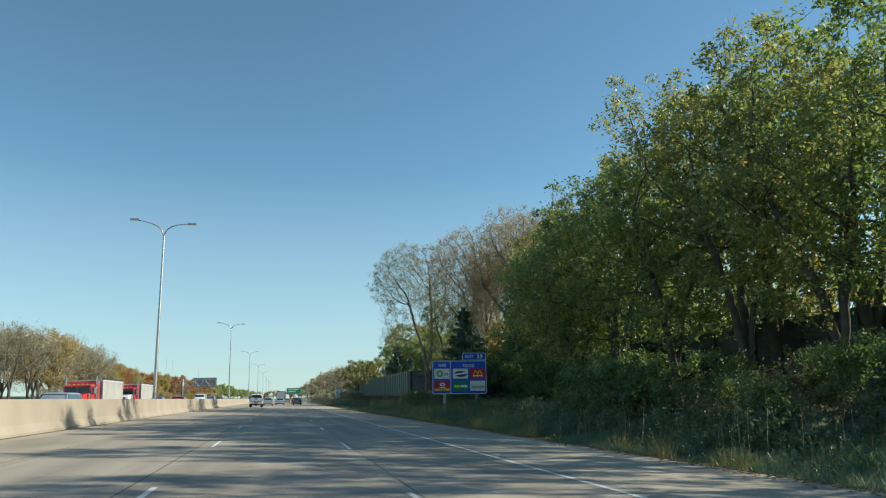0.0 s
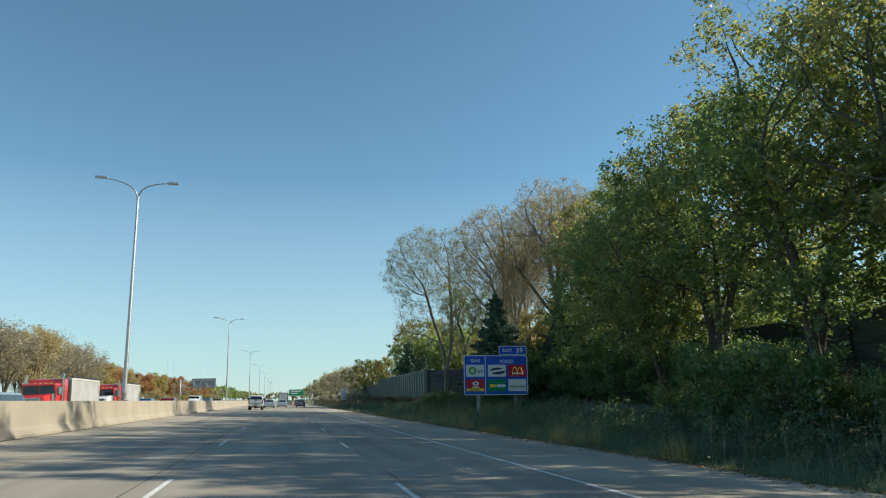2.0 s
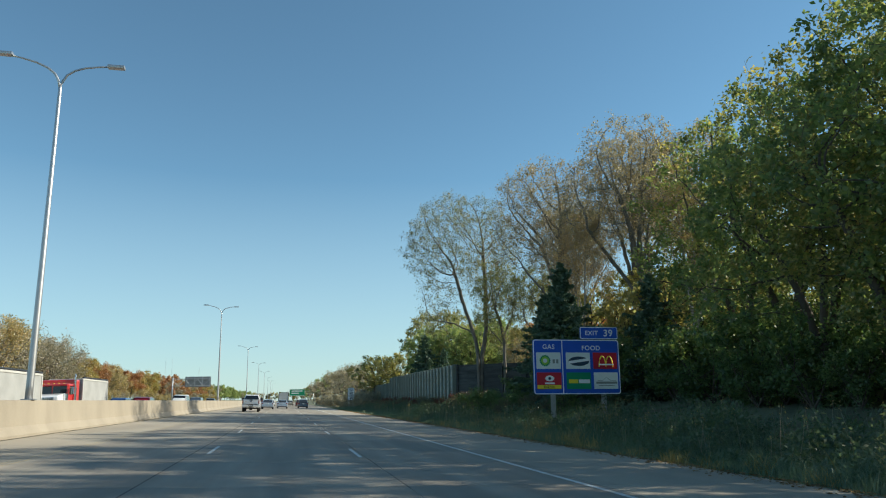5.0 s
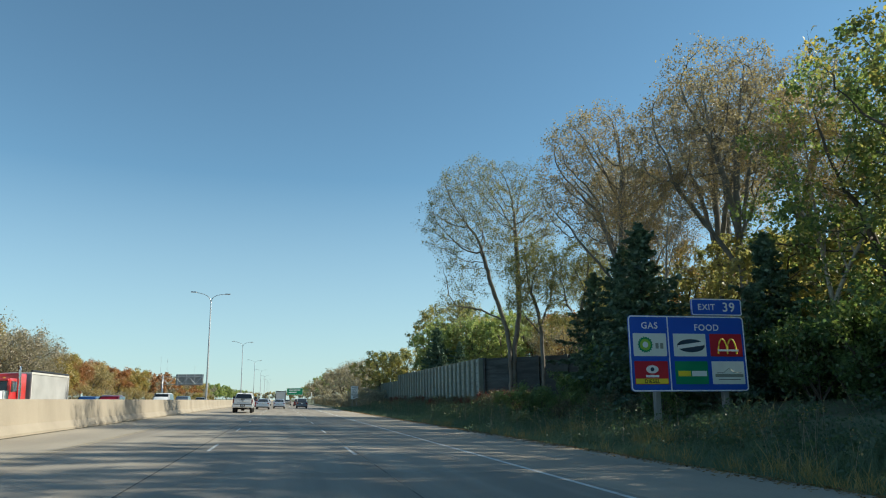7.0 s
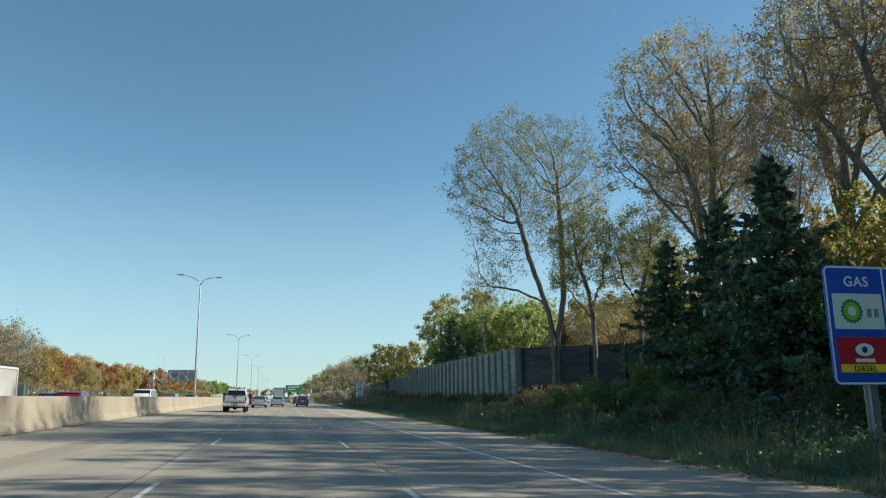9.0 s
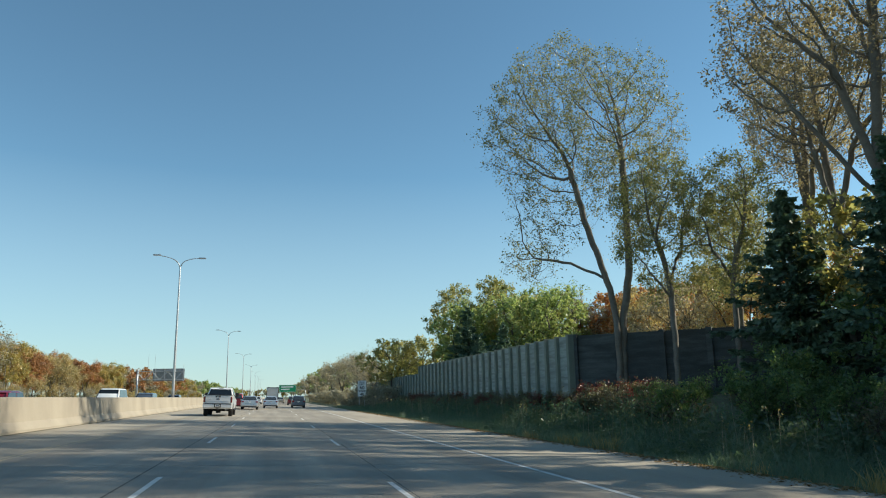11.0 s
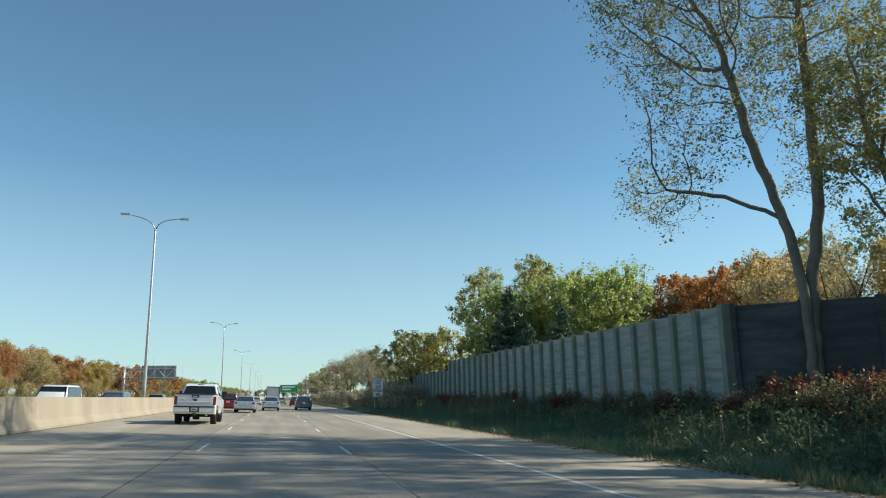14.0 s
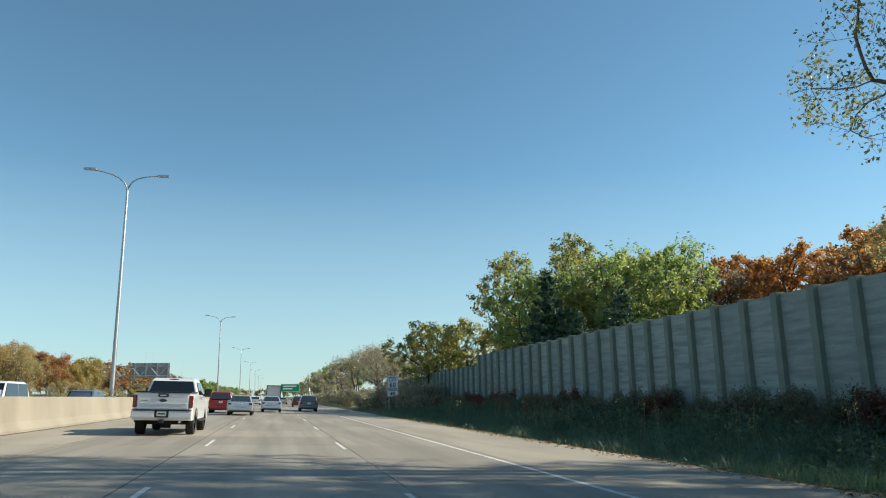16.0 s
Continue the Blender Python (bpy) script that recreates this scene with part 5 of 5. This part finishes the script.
def lettered_plate(parent, y, z, w=0.3, h=0.15):
    p = part("number_plate", plate(-w / 2, w / 2, z, z + h, y, y + 0.02, 0.02), SIGN_WHITE, parent)
    part("bar", boxed(-w * 0.36, w * 0.36, y - 0.004, y, z + h * 0.35, z + h * 0.65), SIGN_NAVY, p)
    return p


def pickup():
    root = thing("pickup_truck", "white crew-cab pickup truck with dark bed cover", "pickup truck")
    L, H = 5.85, 0.98
    low = [(0.12, 0.55), (0.06, 0.62), (0.06, 1.40), (2.0, 1.42), (2.05, 1.30), (4.2, 1.28), (5.5, 1.2), (5.75, 1.05), (L, 0.8), (L, 0.45)]
    body = part("body", shell(arch_outline([(0.12, 0.50)] + low[1:], [1.25, 4.85], 0.50), [(-0.955, 0.965), (-0.93, 0.985), (-0.84, 1.0), (0.84, 1.0), (0.93, 0.985), (0.955, 0.965)]), WHITE, root)
    top = [(2.02, 1.28), (2.2, 1.86), (2.5, 1.95), (3.5, 1.95), (3.85, 1.86), (4.5, 1.28)]
    cab = part("cab", cabin(top, 0.93, 0.72, 1.28, 1.95), WHITE, root)
    pane([(-0.79, 2.05, 1.42), (0.79, 2.05, 1.42), (0.67, 2.19, 1.83), (-0.67, 2.19, 1.83)], cab, "rear_window", lift=0.02)
    pane([(0.74, 3.88, 1.80), (-0.74, 3.88, 1.80), (-0.86, 4.40, 1.34), (0.86, 4.40, 1.34)], cab, "windscreen", lift=0.02)
    for s in (-1, 1):
        q = [(s * 0.915, 2.3, 1.36), (s * 0.915, 3.15, 1.36), (s * 0.775, 3.15, 1.80), (s * 0.775, 2.42, 1.80)]
        pane(q if s > 0 else q[::-1], cab, "side_window", lift=0.02)
        q = [(s * 0.915, 3.23, 1.36), (s * 0.915, 4.25, 1.36), (s * 0.775, 3.82, 1.80), (s * 0.775, 3.23, 1.80)]
        pane(q if s > 0 else q[::-1], cab, "side_window", lift=0.02)
        m = part("mirror", boxed(s * 1.08 - 0.13, s * 1.08 + 0.13, 3.9, 4.02, 1.30, 1.60, bevel=0.04), BLACK_TRIM, root)
        part("mirror_arm", tube(bmesh.new(), [(s * 0.92, 4.0, 1.34), (s * 0.98, 3.97, 1.4)], 0.035, 6), BLACK_TRIM, m)
        part("tail_lamp", boxed(s * 0.885 - 0.065, s * 0.885 + 0.065, 0.03, 0.2, 0.92, 1.32, bevel=0.03), LAMP_RED, root)
        part("arch_trim", tube(bmesh.new(), [(s * 0.945, 1.25 + 0.52 * math.cos(a), 0.36 + 0.52 * math.sin(a)) for a in np.linspace(0.1, math.pi - 0.1, 12)], 0.03, 6), BLACK_TRIM, root)
        part("running_board", boxed(s * 0.93 - 0.1, s * 0.93 + 0.1, 2.0, 4.3, 0.42, 0.48, bevel=0.02), BLACK_TRIM, root)
    gate = part("tailgate", boxed(-0.80, 0.80, 0.02, 0.09, 0.86, 1.38, bevel=0.025), WHITE, root)
    part("crease", boxed(-0.76, 0.76, 0.008, 0.03, 1.04, 1.07, bevel=0.008), WHITE, gate)
    part("handle", boxed(-0.17, 0.17, 0.0, 0.06, 1.26, 1.38, bevel=0.03), BLACK_TRIM, gate)
    part("handle_bar", boxed(-0.1, 0.1, -0.012, 0.02, 1.30, 1.34, bevel=0.01), CHROME, gate)
    em = part("emblem", disc(0, 0, 0.12, 0.05, 0), SIGN_NAVY, gate)
    em.matrix_basis = pose(0, 0.004, 1.15)
    part("bar", boxed(-0.68, -0.46, 0.012, 0.02, 1.13, 1.16), SIGN_GREY, gate)
    cover = part("bed_cover", boxed(-0.89, 0.89, 0.0, 2.0, 1.41, 1.455, bevel=0.015), BLACK_TRIM, root, "black soft bed cover")
    for s in (-1, 1):
        part("bumper", boxed(min(s * 0.22, s * 0.95), max(s * 0.22, s * 0.95), -0.12, 0.12, 0.58, 0.81, bevel=0.035), WHITE, root)
    part("bumper_step", boxed(-0.93, 0.93, -0.13, 0.1, 0.82, 0.855, bevel=0.012), BLACK_TRIM, root)
    part("bumper_centre", boxed(-0.22, 0.22, -0.08, 0.12, 0.60, 0.82, bevel=0.02), BLACK_TRIM, root)
    pl = lettered_plate(root, -0.105, 0.645, 0.3, 0.15)
    part("hitch", boxed(-0.06, 0.06, -0.16, 0.3, 0.42, 0.53, bevel=0.01), BLACK_TRIM, root)
    part("axle", tube(bmesh.new(), [(-0.8, 1.25, 0.4), (0.8, 1.25, 0.4)], 0.07, 8), BLACK_TRIM, root)
    part("differential", tube(bmesh.new(), [(-0.15, 1.25, 0.38), (0.15, 1.25, 0.38)], 0.17, 12), BLACK_TRIM, root)
    part("exhaust", tube(bmesh.new(), [(0.55, 0.25, 0.45), (0.55, 1.0, 0.48)], 0.05, 8), CHROME, root)
    sp = part("spare_wheel", tube(bmesh.new(), [(0, 0.75, 0.44), (0, 0.75, 0.62)], 0.36, 20), RUBBER, root)
    part("floor_pan", boxed(-0.85, 0.85, 0.3, 5.5, 0.5, 0.58), BLACK_TRIM, root)
    for x in (-0.82, 0.82):
        for y in (1.25, 4.85):
            wheel(root, x, y, 0.4, 0.27)
    part("third_lamp", boxed(-0.16, 0.16, 2.27, 2.32, 1.885, 1.92, bevel=0.01), TINTED, cab)
    return root


def car(name, label, mat, L, W, H, kind, belt=0.92):
    """A car with its rear at y = 0: 'sedan', 'hatch' or 'van' (tall, upright rear)."""
    root = thing(name, label, "car")
    hw = W / 2
    r = 0.33 if kind != "van" else 0.36
    if kind == "sedan":
        low = [(0.1, 0.32), (0.0, 0.5), (0.03, 0.92), (0.2, 0.98), (0.9, 1.0), (1.2, belt), (3.3, belt - 0.02), (L - 0.5, 0.76), (L - 0.08, 0.62), (L, 0.45), (L - 0.1, 0.25)]
        top = [(0.75, belt), (1.35, H - 0.06), (1.75, H), (2.4, H), (2.75, H - 0.08), (3.5, belt - 0.02)]
        rear_glass = (0.86, belt + 0.07, 1.30, H - 0.10)
    elif kind == "hatch":
        low = [(0.1, 0.32), (0.0, 0.5), (0.0, 0.95), (0.1, belt), (1.2, belt), (3.0, belt - 0.02), (L - 0.5, 0.80), (L - 0.08, 0.66), (L, 0.45), (L - 0.1, 0.25)]
        top = [(0.06, belt), (0.42, H - 0.06), (0.8, H), (2.1, H), (2.5, H - 0.08), (3.3, belt - 0.02)]
        rear_glass = (0.12, belt + 0.08, 0.37, H - 0.12)
    else:
        low = [(0.1, 0.36), (0.0, 0.5), (0.0, 1.0), (0.06, belt), (1.2, belt), (3.4, belt - 0.02), (L - 0.6, 0.95), (L - 0.1, 0.78), (L, 0.5), (L - 0.1, 0.28)]
        top = [(0.03, belt), (0.22, H - 0.08), (0.5, H), (2.7, H), (3.1, H - 0.08), (3.9, belt - 0.02)]
        rear_glass = (0.07, belt + 0.06, 0.21, H - 0.13)
    wheels = [0.85 if kind != "sedan" else 1.0, L - 0.9]
    body = part("body", shell(arch_outline(low, wheels, r + 0.06), [(-hw, 0.955), (-hw * 0.975, 0.975), (-hw * 0.92, 0.99), (-hw * 0.8, 1.0), (hw * 0.8, 1.0), (hw * 0.92, 0.99), (hw * 0.975, 0.975), (hw, 0.955)]), mat, root)
    wh = hw * (0.66 if kind == "sedan" else 0.74)
    cab = part("cabin", cabin(top, hw * 0.93, wh, belt, H, 0.1), mat, root, smooth=True)

    def half(z):
        return hw * 0.93 + (wh - hw * 0.93) * (z - belt) / (H - belt)
    y0, z0, y1, z1 = rear_glass
    pane([(-half(z0) + 0.1, y0 - 0.03, z0), (half(z0) - 0.1, y0 - 0.03, z0), (half(z1) - 0.08, y1 - 0.03, z1), (-half(z1) + 0.08, y1 - 0.03, z1)], cab, "rear_window", SKY_TINT_GLASS, lift=0.03)
    ya, yb = top[4][0], top[5][0]
    pane([(half(H - 0.12) - 0.06, ya + 0.08, H - 0.11), (-half(H - 0.12) + 0.06, ya + 0.08, H - 0.11), (-half(belt) + 0.08, yb - 0.04, belt + 0.05), (half(belt) - 0.08, yb - 0.04, belt + 0.05)], cab, "windscreen", lift=0.03)
    for s in (-1, 1):
        za, zb = belt + 0.05, H - 0.1
        mid = (top[1][0] + top[4][0]) / 2
        for a, b, c, d in ((top[0][0] + 0.35, mid - 0.04, mid - 0.04, top[1][0] + 0.12), (mid + 0.04, top[5][0] - 0.2, top[4][0] - 0.02, mid + 0.04)):
            q = [(s * (half(za) + 0.004), a, za), (s * (half(za) + 0.004), b, za), (s * (half(zb) + 0.004), c, zb), (s * (half(zb) + 0.004), d, zb)]
            pane(q if s > 0 else q[::-1], cab, "side_window")
        tl = {"sedan": (0.76, 0.90), "hatch": (0.76, 0.96), "van": (0.85, 1.25)}[kind]
        part("tail_lamp", boxed(s * (hw - 0.19) - 0.12, s * (hw - 0.19) + 0.12, -0.012, 0.14, tl[0], tl[1], bevel=0.045) if kind != "van" else boxed(s * (hw - 0.12) - 0.075, s * (hw - 0.12) + 0.075, -0.012, 0.1, tl[0], tl[1], bevel=0.03), LAMP_RED, body)
        part("head_lamp", boxed(s * (hw - 0.3) - 0.16, s * (hw - 0.3) + 0.16, L - 0.2, L - 0.02, 0.58, 0.70, bevel=0.03), LAMP_CLEAR, body)
        part("mirror", boxed(s * (hw + 0.06) - 0.1, s * (hw + 0.06) + 0.1, yb - 0.55, yb - 0.42, belt + 0.02, belt + 0.16, bevel=0.03), mat, body)
    part("bumper", boxed(-hw * 0.9, hw * 0.9, -0.05, 0.15, 0.36, 0.58, bevel=0.07), mat, body)
    part("boot_seam", boxed(-hw * 0.55, hw * 0.55, -0.016, 0.05, 0.60, 0.615), BLACK_TRIM, body)
    part("badge", boxed(-0.06, 0.06, -0.02, 0.06, 0.90, 0.94, bevel=0.008), CHROME, body)
    part("under_trim", boxed(-hw * 0.8, hw * 0.8, -0.03, 0.2, 0.27, 0.36, bevel=0.02), BLACK_TRIM, body)
    part("floor_pan", boxed(-hw * 0.8, hw * 0.8, 0.3, L - 0.3, 0.24, 0.32), BLACK_TRIM, body)
    lettered_plate(body, -0.035 if kind != "sedan" else -0.015, 0.74 if kind != "van" else 0.82, 0.3, 0.14)
    for x in (-hw + 0.13, hw - 0.13):
        for y in wheels:
            wheel(root, x, y, r, 0.21)
    return root


def box_truck():
    root = thing("box_truck", "white and grey box truck seen from behind", "truck")
    cargo = part("cargo_box", boxed(-1.22, 1.22, 0, 6.6, 1.05, 3.4, bevel=0.03), BOX_GREY, root)
    part("rear_door", boxed(-1.1, 1.1, -0.03, 0, 1.15, 3.26), BOX_GREY, cargo)
    for s in (-1, 1):
        part("frame", boxed(s * 1.16 - 0.06, s * 1.16 + 0.06, -0.05, 0.02, 1.05, 3.4), BLACK_TRIM, cargo)
        part("tail_lamp", boxed(s * 0.95 - 0.1, s * 0.95 + 0.1, -0.04, 0.04, 0.86, 0.98, bevel=0.01), LAMP_RED, root)
    part("frame", boxed(-1.22, 1.22, -0.05, 0.02, 3.28, 3.4), BLACK_TRIM, cargo)
    part("chassis", boxed(-0.5, 0.5, 0.2, 8.0, 0.7, 1.05), BLACK_TRIM, root)
    part("bumper", boxed(-1.1, 1.1, -0.05, 0.05, 0.5, 0.68, bevel=0.02), BLACK_TRIM, root)
    part("cab", boxed(-1.05, 1.05, 6.75, 8.6, 0.7, 2.6, bevel=0.12), WHITE, root)
    for x in (-0.95, 0.95):
        for y in (1.6, 7.6):
            wheel(root, x, y, 0.48, 0.3)
    return root


def semi(name="articulated_lorry", label="red articulated lorry with a grey tipper trailer beyond the barrier", hood_mat=None):
    """A long-nosed articulated lorry whose front is at y = 0 and which points to -y."""
    root = thing(name, label, "truck")
    nose = hood_mat or TRUCK_RED
    outline = [(0.18, 0.75), (0.10, 1.2), (0.14, 1.78), (0.4, 1.92), (1.5, 2.05), (1.5, 0.75)]
    bm = bmesh.new()
    rows = [[bm.verts.new((x * (0.80 + 0.2 * min(1.0, y / 1.2)), y, z)) for y, z in outline] for x in (-0.95, 0.95)]
    k = len(outline)
    for q in range(k):
        bm.faces.new((rows[0][q], rows[0][(q + 1) % k], rows[1][(q + 1) % k], rows[1][q]))
    for r in rows:
        bm.faces.new(r)
    bmesh.ops.recalc_face_normals(bm, faces=bm.faces)
    bmesh.ops.bevel(bm, geom=list(bm.edges), offset=0.09, segments=2, affect='EDGES', profile=0.6)
    hood = part("hood", bm, nose, root)
    frame_ = part("grille", boxed(-0.52, 0.52, 0.05, 0.14, 0.85, 1.76, bevel=0.03), CHROME, hood)
    for q in range(7):
        part("slat", boxed(-0.43 + 0.135 * q, -0.38 + 0.135 * q, 0.02, 0.06, 0.92, 1.70), BLACK_TRIM, frame_)
    part("bumper", boxed(-1.2, 1.2, -0.12, 0.18, 0.42, 0.82, bevel=0.05), CHROME, root)
    cab = part("cab", boxed(-1.12, 1.12, 1.45, 2.8, 0.85, 2.78, bevel=0.12), TRUCK_RED, root)
    sleeper = part("sleeper", boxed(-1.16, 1.16, 2.75, 4.3, 0.85, 3.12, bevel=0.14), TRUCK_RED, root)
    part("visor", boxed(-1.08, 1.08, 1.22, 1.52, 2.60, 2.72, bevel=0.03), TRUCK_RED, cab)
    for s in (-1, 1):
        pane([(s * 0.52 - 0.48, 1.43, 2.02), (s * 0.52 + 0.48, 1.43, 2.02), (s * 0.52 + 0.48, 1.46, 2.60), (s * 0.52 - 0.48, 1.46, 2.60)], cab, "windscreen", lift=0.03)
        q = [(s * 1.13, 1.65, 1.95), (s * 1.13, 2.5, 1.95), (s * 1.13, 2.5, 2.58), (s * 1.13, 1.7, 2.58)]
        pane(q if s > 0 else q[::-1], cab, "side_window", lift=0.02)
        stack = part("exhaust_pipe", tube(bmesh.new(), [(s * 1.24, 2.72, 0.9), (s * 1.24, 2.72, 3.3), (s * 1.24, 2.8, 3.5)], [0.085, 0.075, 0.075], 10), CHROME, root)
        part("heat_shield", tube(bmesh.new(), [(s * 1.24, 2.72, 1.4), (s * 1.24, 2.72, 2.5)], 0.11, 10), CHROME, stack)
        part("head_lamp", boxed(s * 0.86 - 0.13, s * 0.86 + 0.13, 0.1, 0.3, 0.95, 1.2, bevel=0.03), LAMP_CLEAR, hood)
        part("fender", boxed(s * 1.0 - 0.2, s * 1.0 + 0.2, 0.35, 1.4, 0.75, 1.12, bevel=0.1), nose, root)
        m = part("mirror", boxed(s * 1.42 - 0.09, s * 1.42 + 0.09, 1.4, 1.52, 1.95, 2.5, bevel=0.03), CHROME, cab)
        part("mirror_arm", tube(bmesh.new(), [(s * 1.12, 1.6, 2.45), (s * 1.42, 1.46, 2.45)], 0.02, 6), CHROME, m)
        part("air_cleaner", tube(bmesh.new(), [(s * 1.02, 1.2, 1.2), (s * 1.02, 1.2, 2.0)], 0.16, 12), CHROME, hood)
        part("fuel_tank", tube(bmesh.new(), [(s * 0.95, 3.0, 0.7), (s * 0.95, 4.2, 0.7)], 0.3, 14), CHROME, root)
    for q in range(5):
        part("marker_lamp", boxed(-0.72 + 0.36 * q - 0.05, -0.67 + 0.36 * q, 1.6, 1.7, 2.77, 2.83, bevel=0.01), SIGN_YELLOW, cab)
    trailer = part("trailer", boxed(-1.24, 1.24, 4.8, 13.2, 1.2, 3.12, bevel=0.04), TRAILER_GREY, root, "smooth grey tipper body")
    part("top_rail", boxed(-1.29, 1.29, 4.76, 13.24, 3.1, 3.24, bevel=0.03), TRAILER_PALE, trailer)
    part("bottom_rail", boxed(-1.28, 1.28, 4.77, 13.23, 1.14, 1.26, bevel=0.02), TRAILER_PALE, trailer)
    for y in (4.77, 13.09):
        for s in (-1, 1):
            part("end_post", boxed(s * 1.25 - 0.05, s * 1.25 + 0.05, y, y + 0.14, 1.2, 3.15, bevel=0.015), TRAILER_PALE, trailer)
    part("tarp_roll", tube(bmesh.new(), [(1.24, 4.9, 3.3), (1.24, 13.1, 3.3)], 0.08, 8), BLACK_TRIM, trailer)
    part("chassis", boxed(-0.5, 0.5, 0.5, 12.9, 0.7, 1.1), BLACK_TRIM, root)
    for x in (-1.0, 1.0):
        for y in (0.9, 3.3, 4.5, 10.9, 12.2):
            wheel(root, x, y, 0.5, 0.3)
    return root


def on_road(ob, x, y, turn=0.0):
    z = -SLOPE * x if x > -9 else 0.30 + (x + 9.5) * 0.0268
    ob.matrix_basis = pose(x, y, z, 0, math.degrees(math.atan(SLOPE)) if x > -9 else -1.5, turn)
    return ob


on_road(pickup(), -3.8, 112.1)
on_road(car("minivan", "red minivan with tinted rear window on the carriageway", RED, 4.7, 1.9, 1.72, "van", 1.08), -4.35, 147.5)
on_road(car("sedan", "silver four-door sedan on the carriageway", SILVER, 4.8, 1.84, 1.46, "sedan"), -2.55, 141.0)
on_road(car("sedan", "pale blue-silver sedan on the carriageway", PALE_BLUE, 4.7, 1.82, 1.46, "sedan"), -0.36, 154.0)
on_road(car("estate_car", "dark slate estate car in the slow lane", SLATE, 4.6, 1.84, 1.62, "hatch", 0.98), 3.3, 160.6)
on_road(car("estate_car", "maroon estate car in the slow lane", MAROON, 4.6, 1.82, 1.6, "hatch", 0.98), 3.5, 198.0)
on_road(car("hatchback", "small white hatchback near the barrier", WHITE, 4.2, 1.78, 1.5, "hatch"), -3.2, 213.0)
on_road(car("sedan", "tan sedan far along the carriageway", SAND, 4.7, 1.8, 1.46, "sedan"), 1.7, 236.0)
on_road(box_truck(), -0.25, 214.0)
on_road(semi(), -17.2, 67.0)
on_road(semi(label="white-hooded articulated lorry with a red cab roof", hood_mat=WHITE), -17.2, 85.5)
on_road(car("minivan", "dark blue sport utility car following a lorry", BLUE, 4.7, 1.9, 1.85, "van", 1.1), -17.6, 114.0, 180)
on_road(car("minivan", "white sport utility car on the opposite carriageway", WHITE, 4.9, 1.95, 2.08, "van", 1.2), -13.0, 126.6, 180)
on_road(car("minivan", "dark blue sport utility car on the opposite carriageway", SLATE, 4.8, 1.9, 1.82, "van", 1.1), -13.0, 143.2, 180)
on_road(car("sedan", "silver sport utility car on the opposite carriageway", SILVER, 4.8, 1.84, 1.75, "van", 1.08), -13.0, 50.0, 180)
on_road(car("hatchback", "red hatchback on the opposite carriageway", RED, 4.3, 1.8, 1.68, "hatch"), -13.0, 101.0, 180)
on_road(car("hatchback", "dark hatchback on the opposite carriageway", SLATE, 4.3, 1.8, 1.72, "hatch"), -13.0, 165.0, 180)
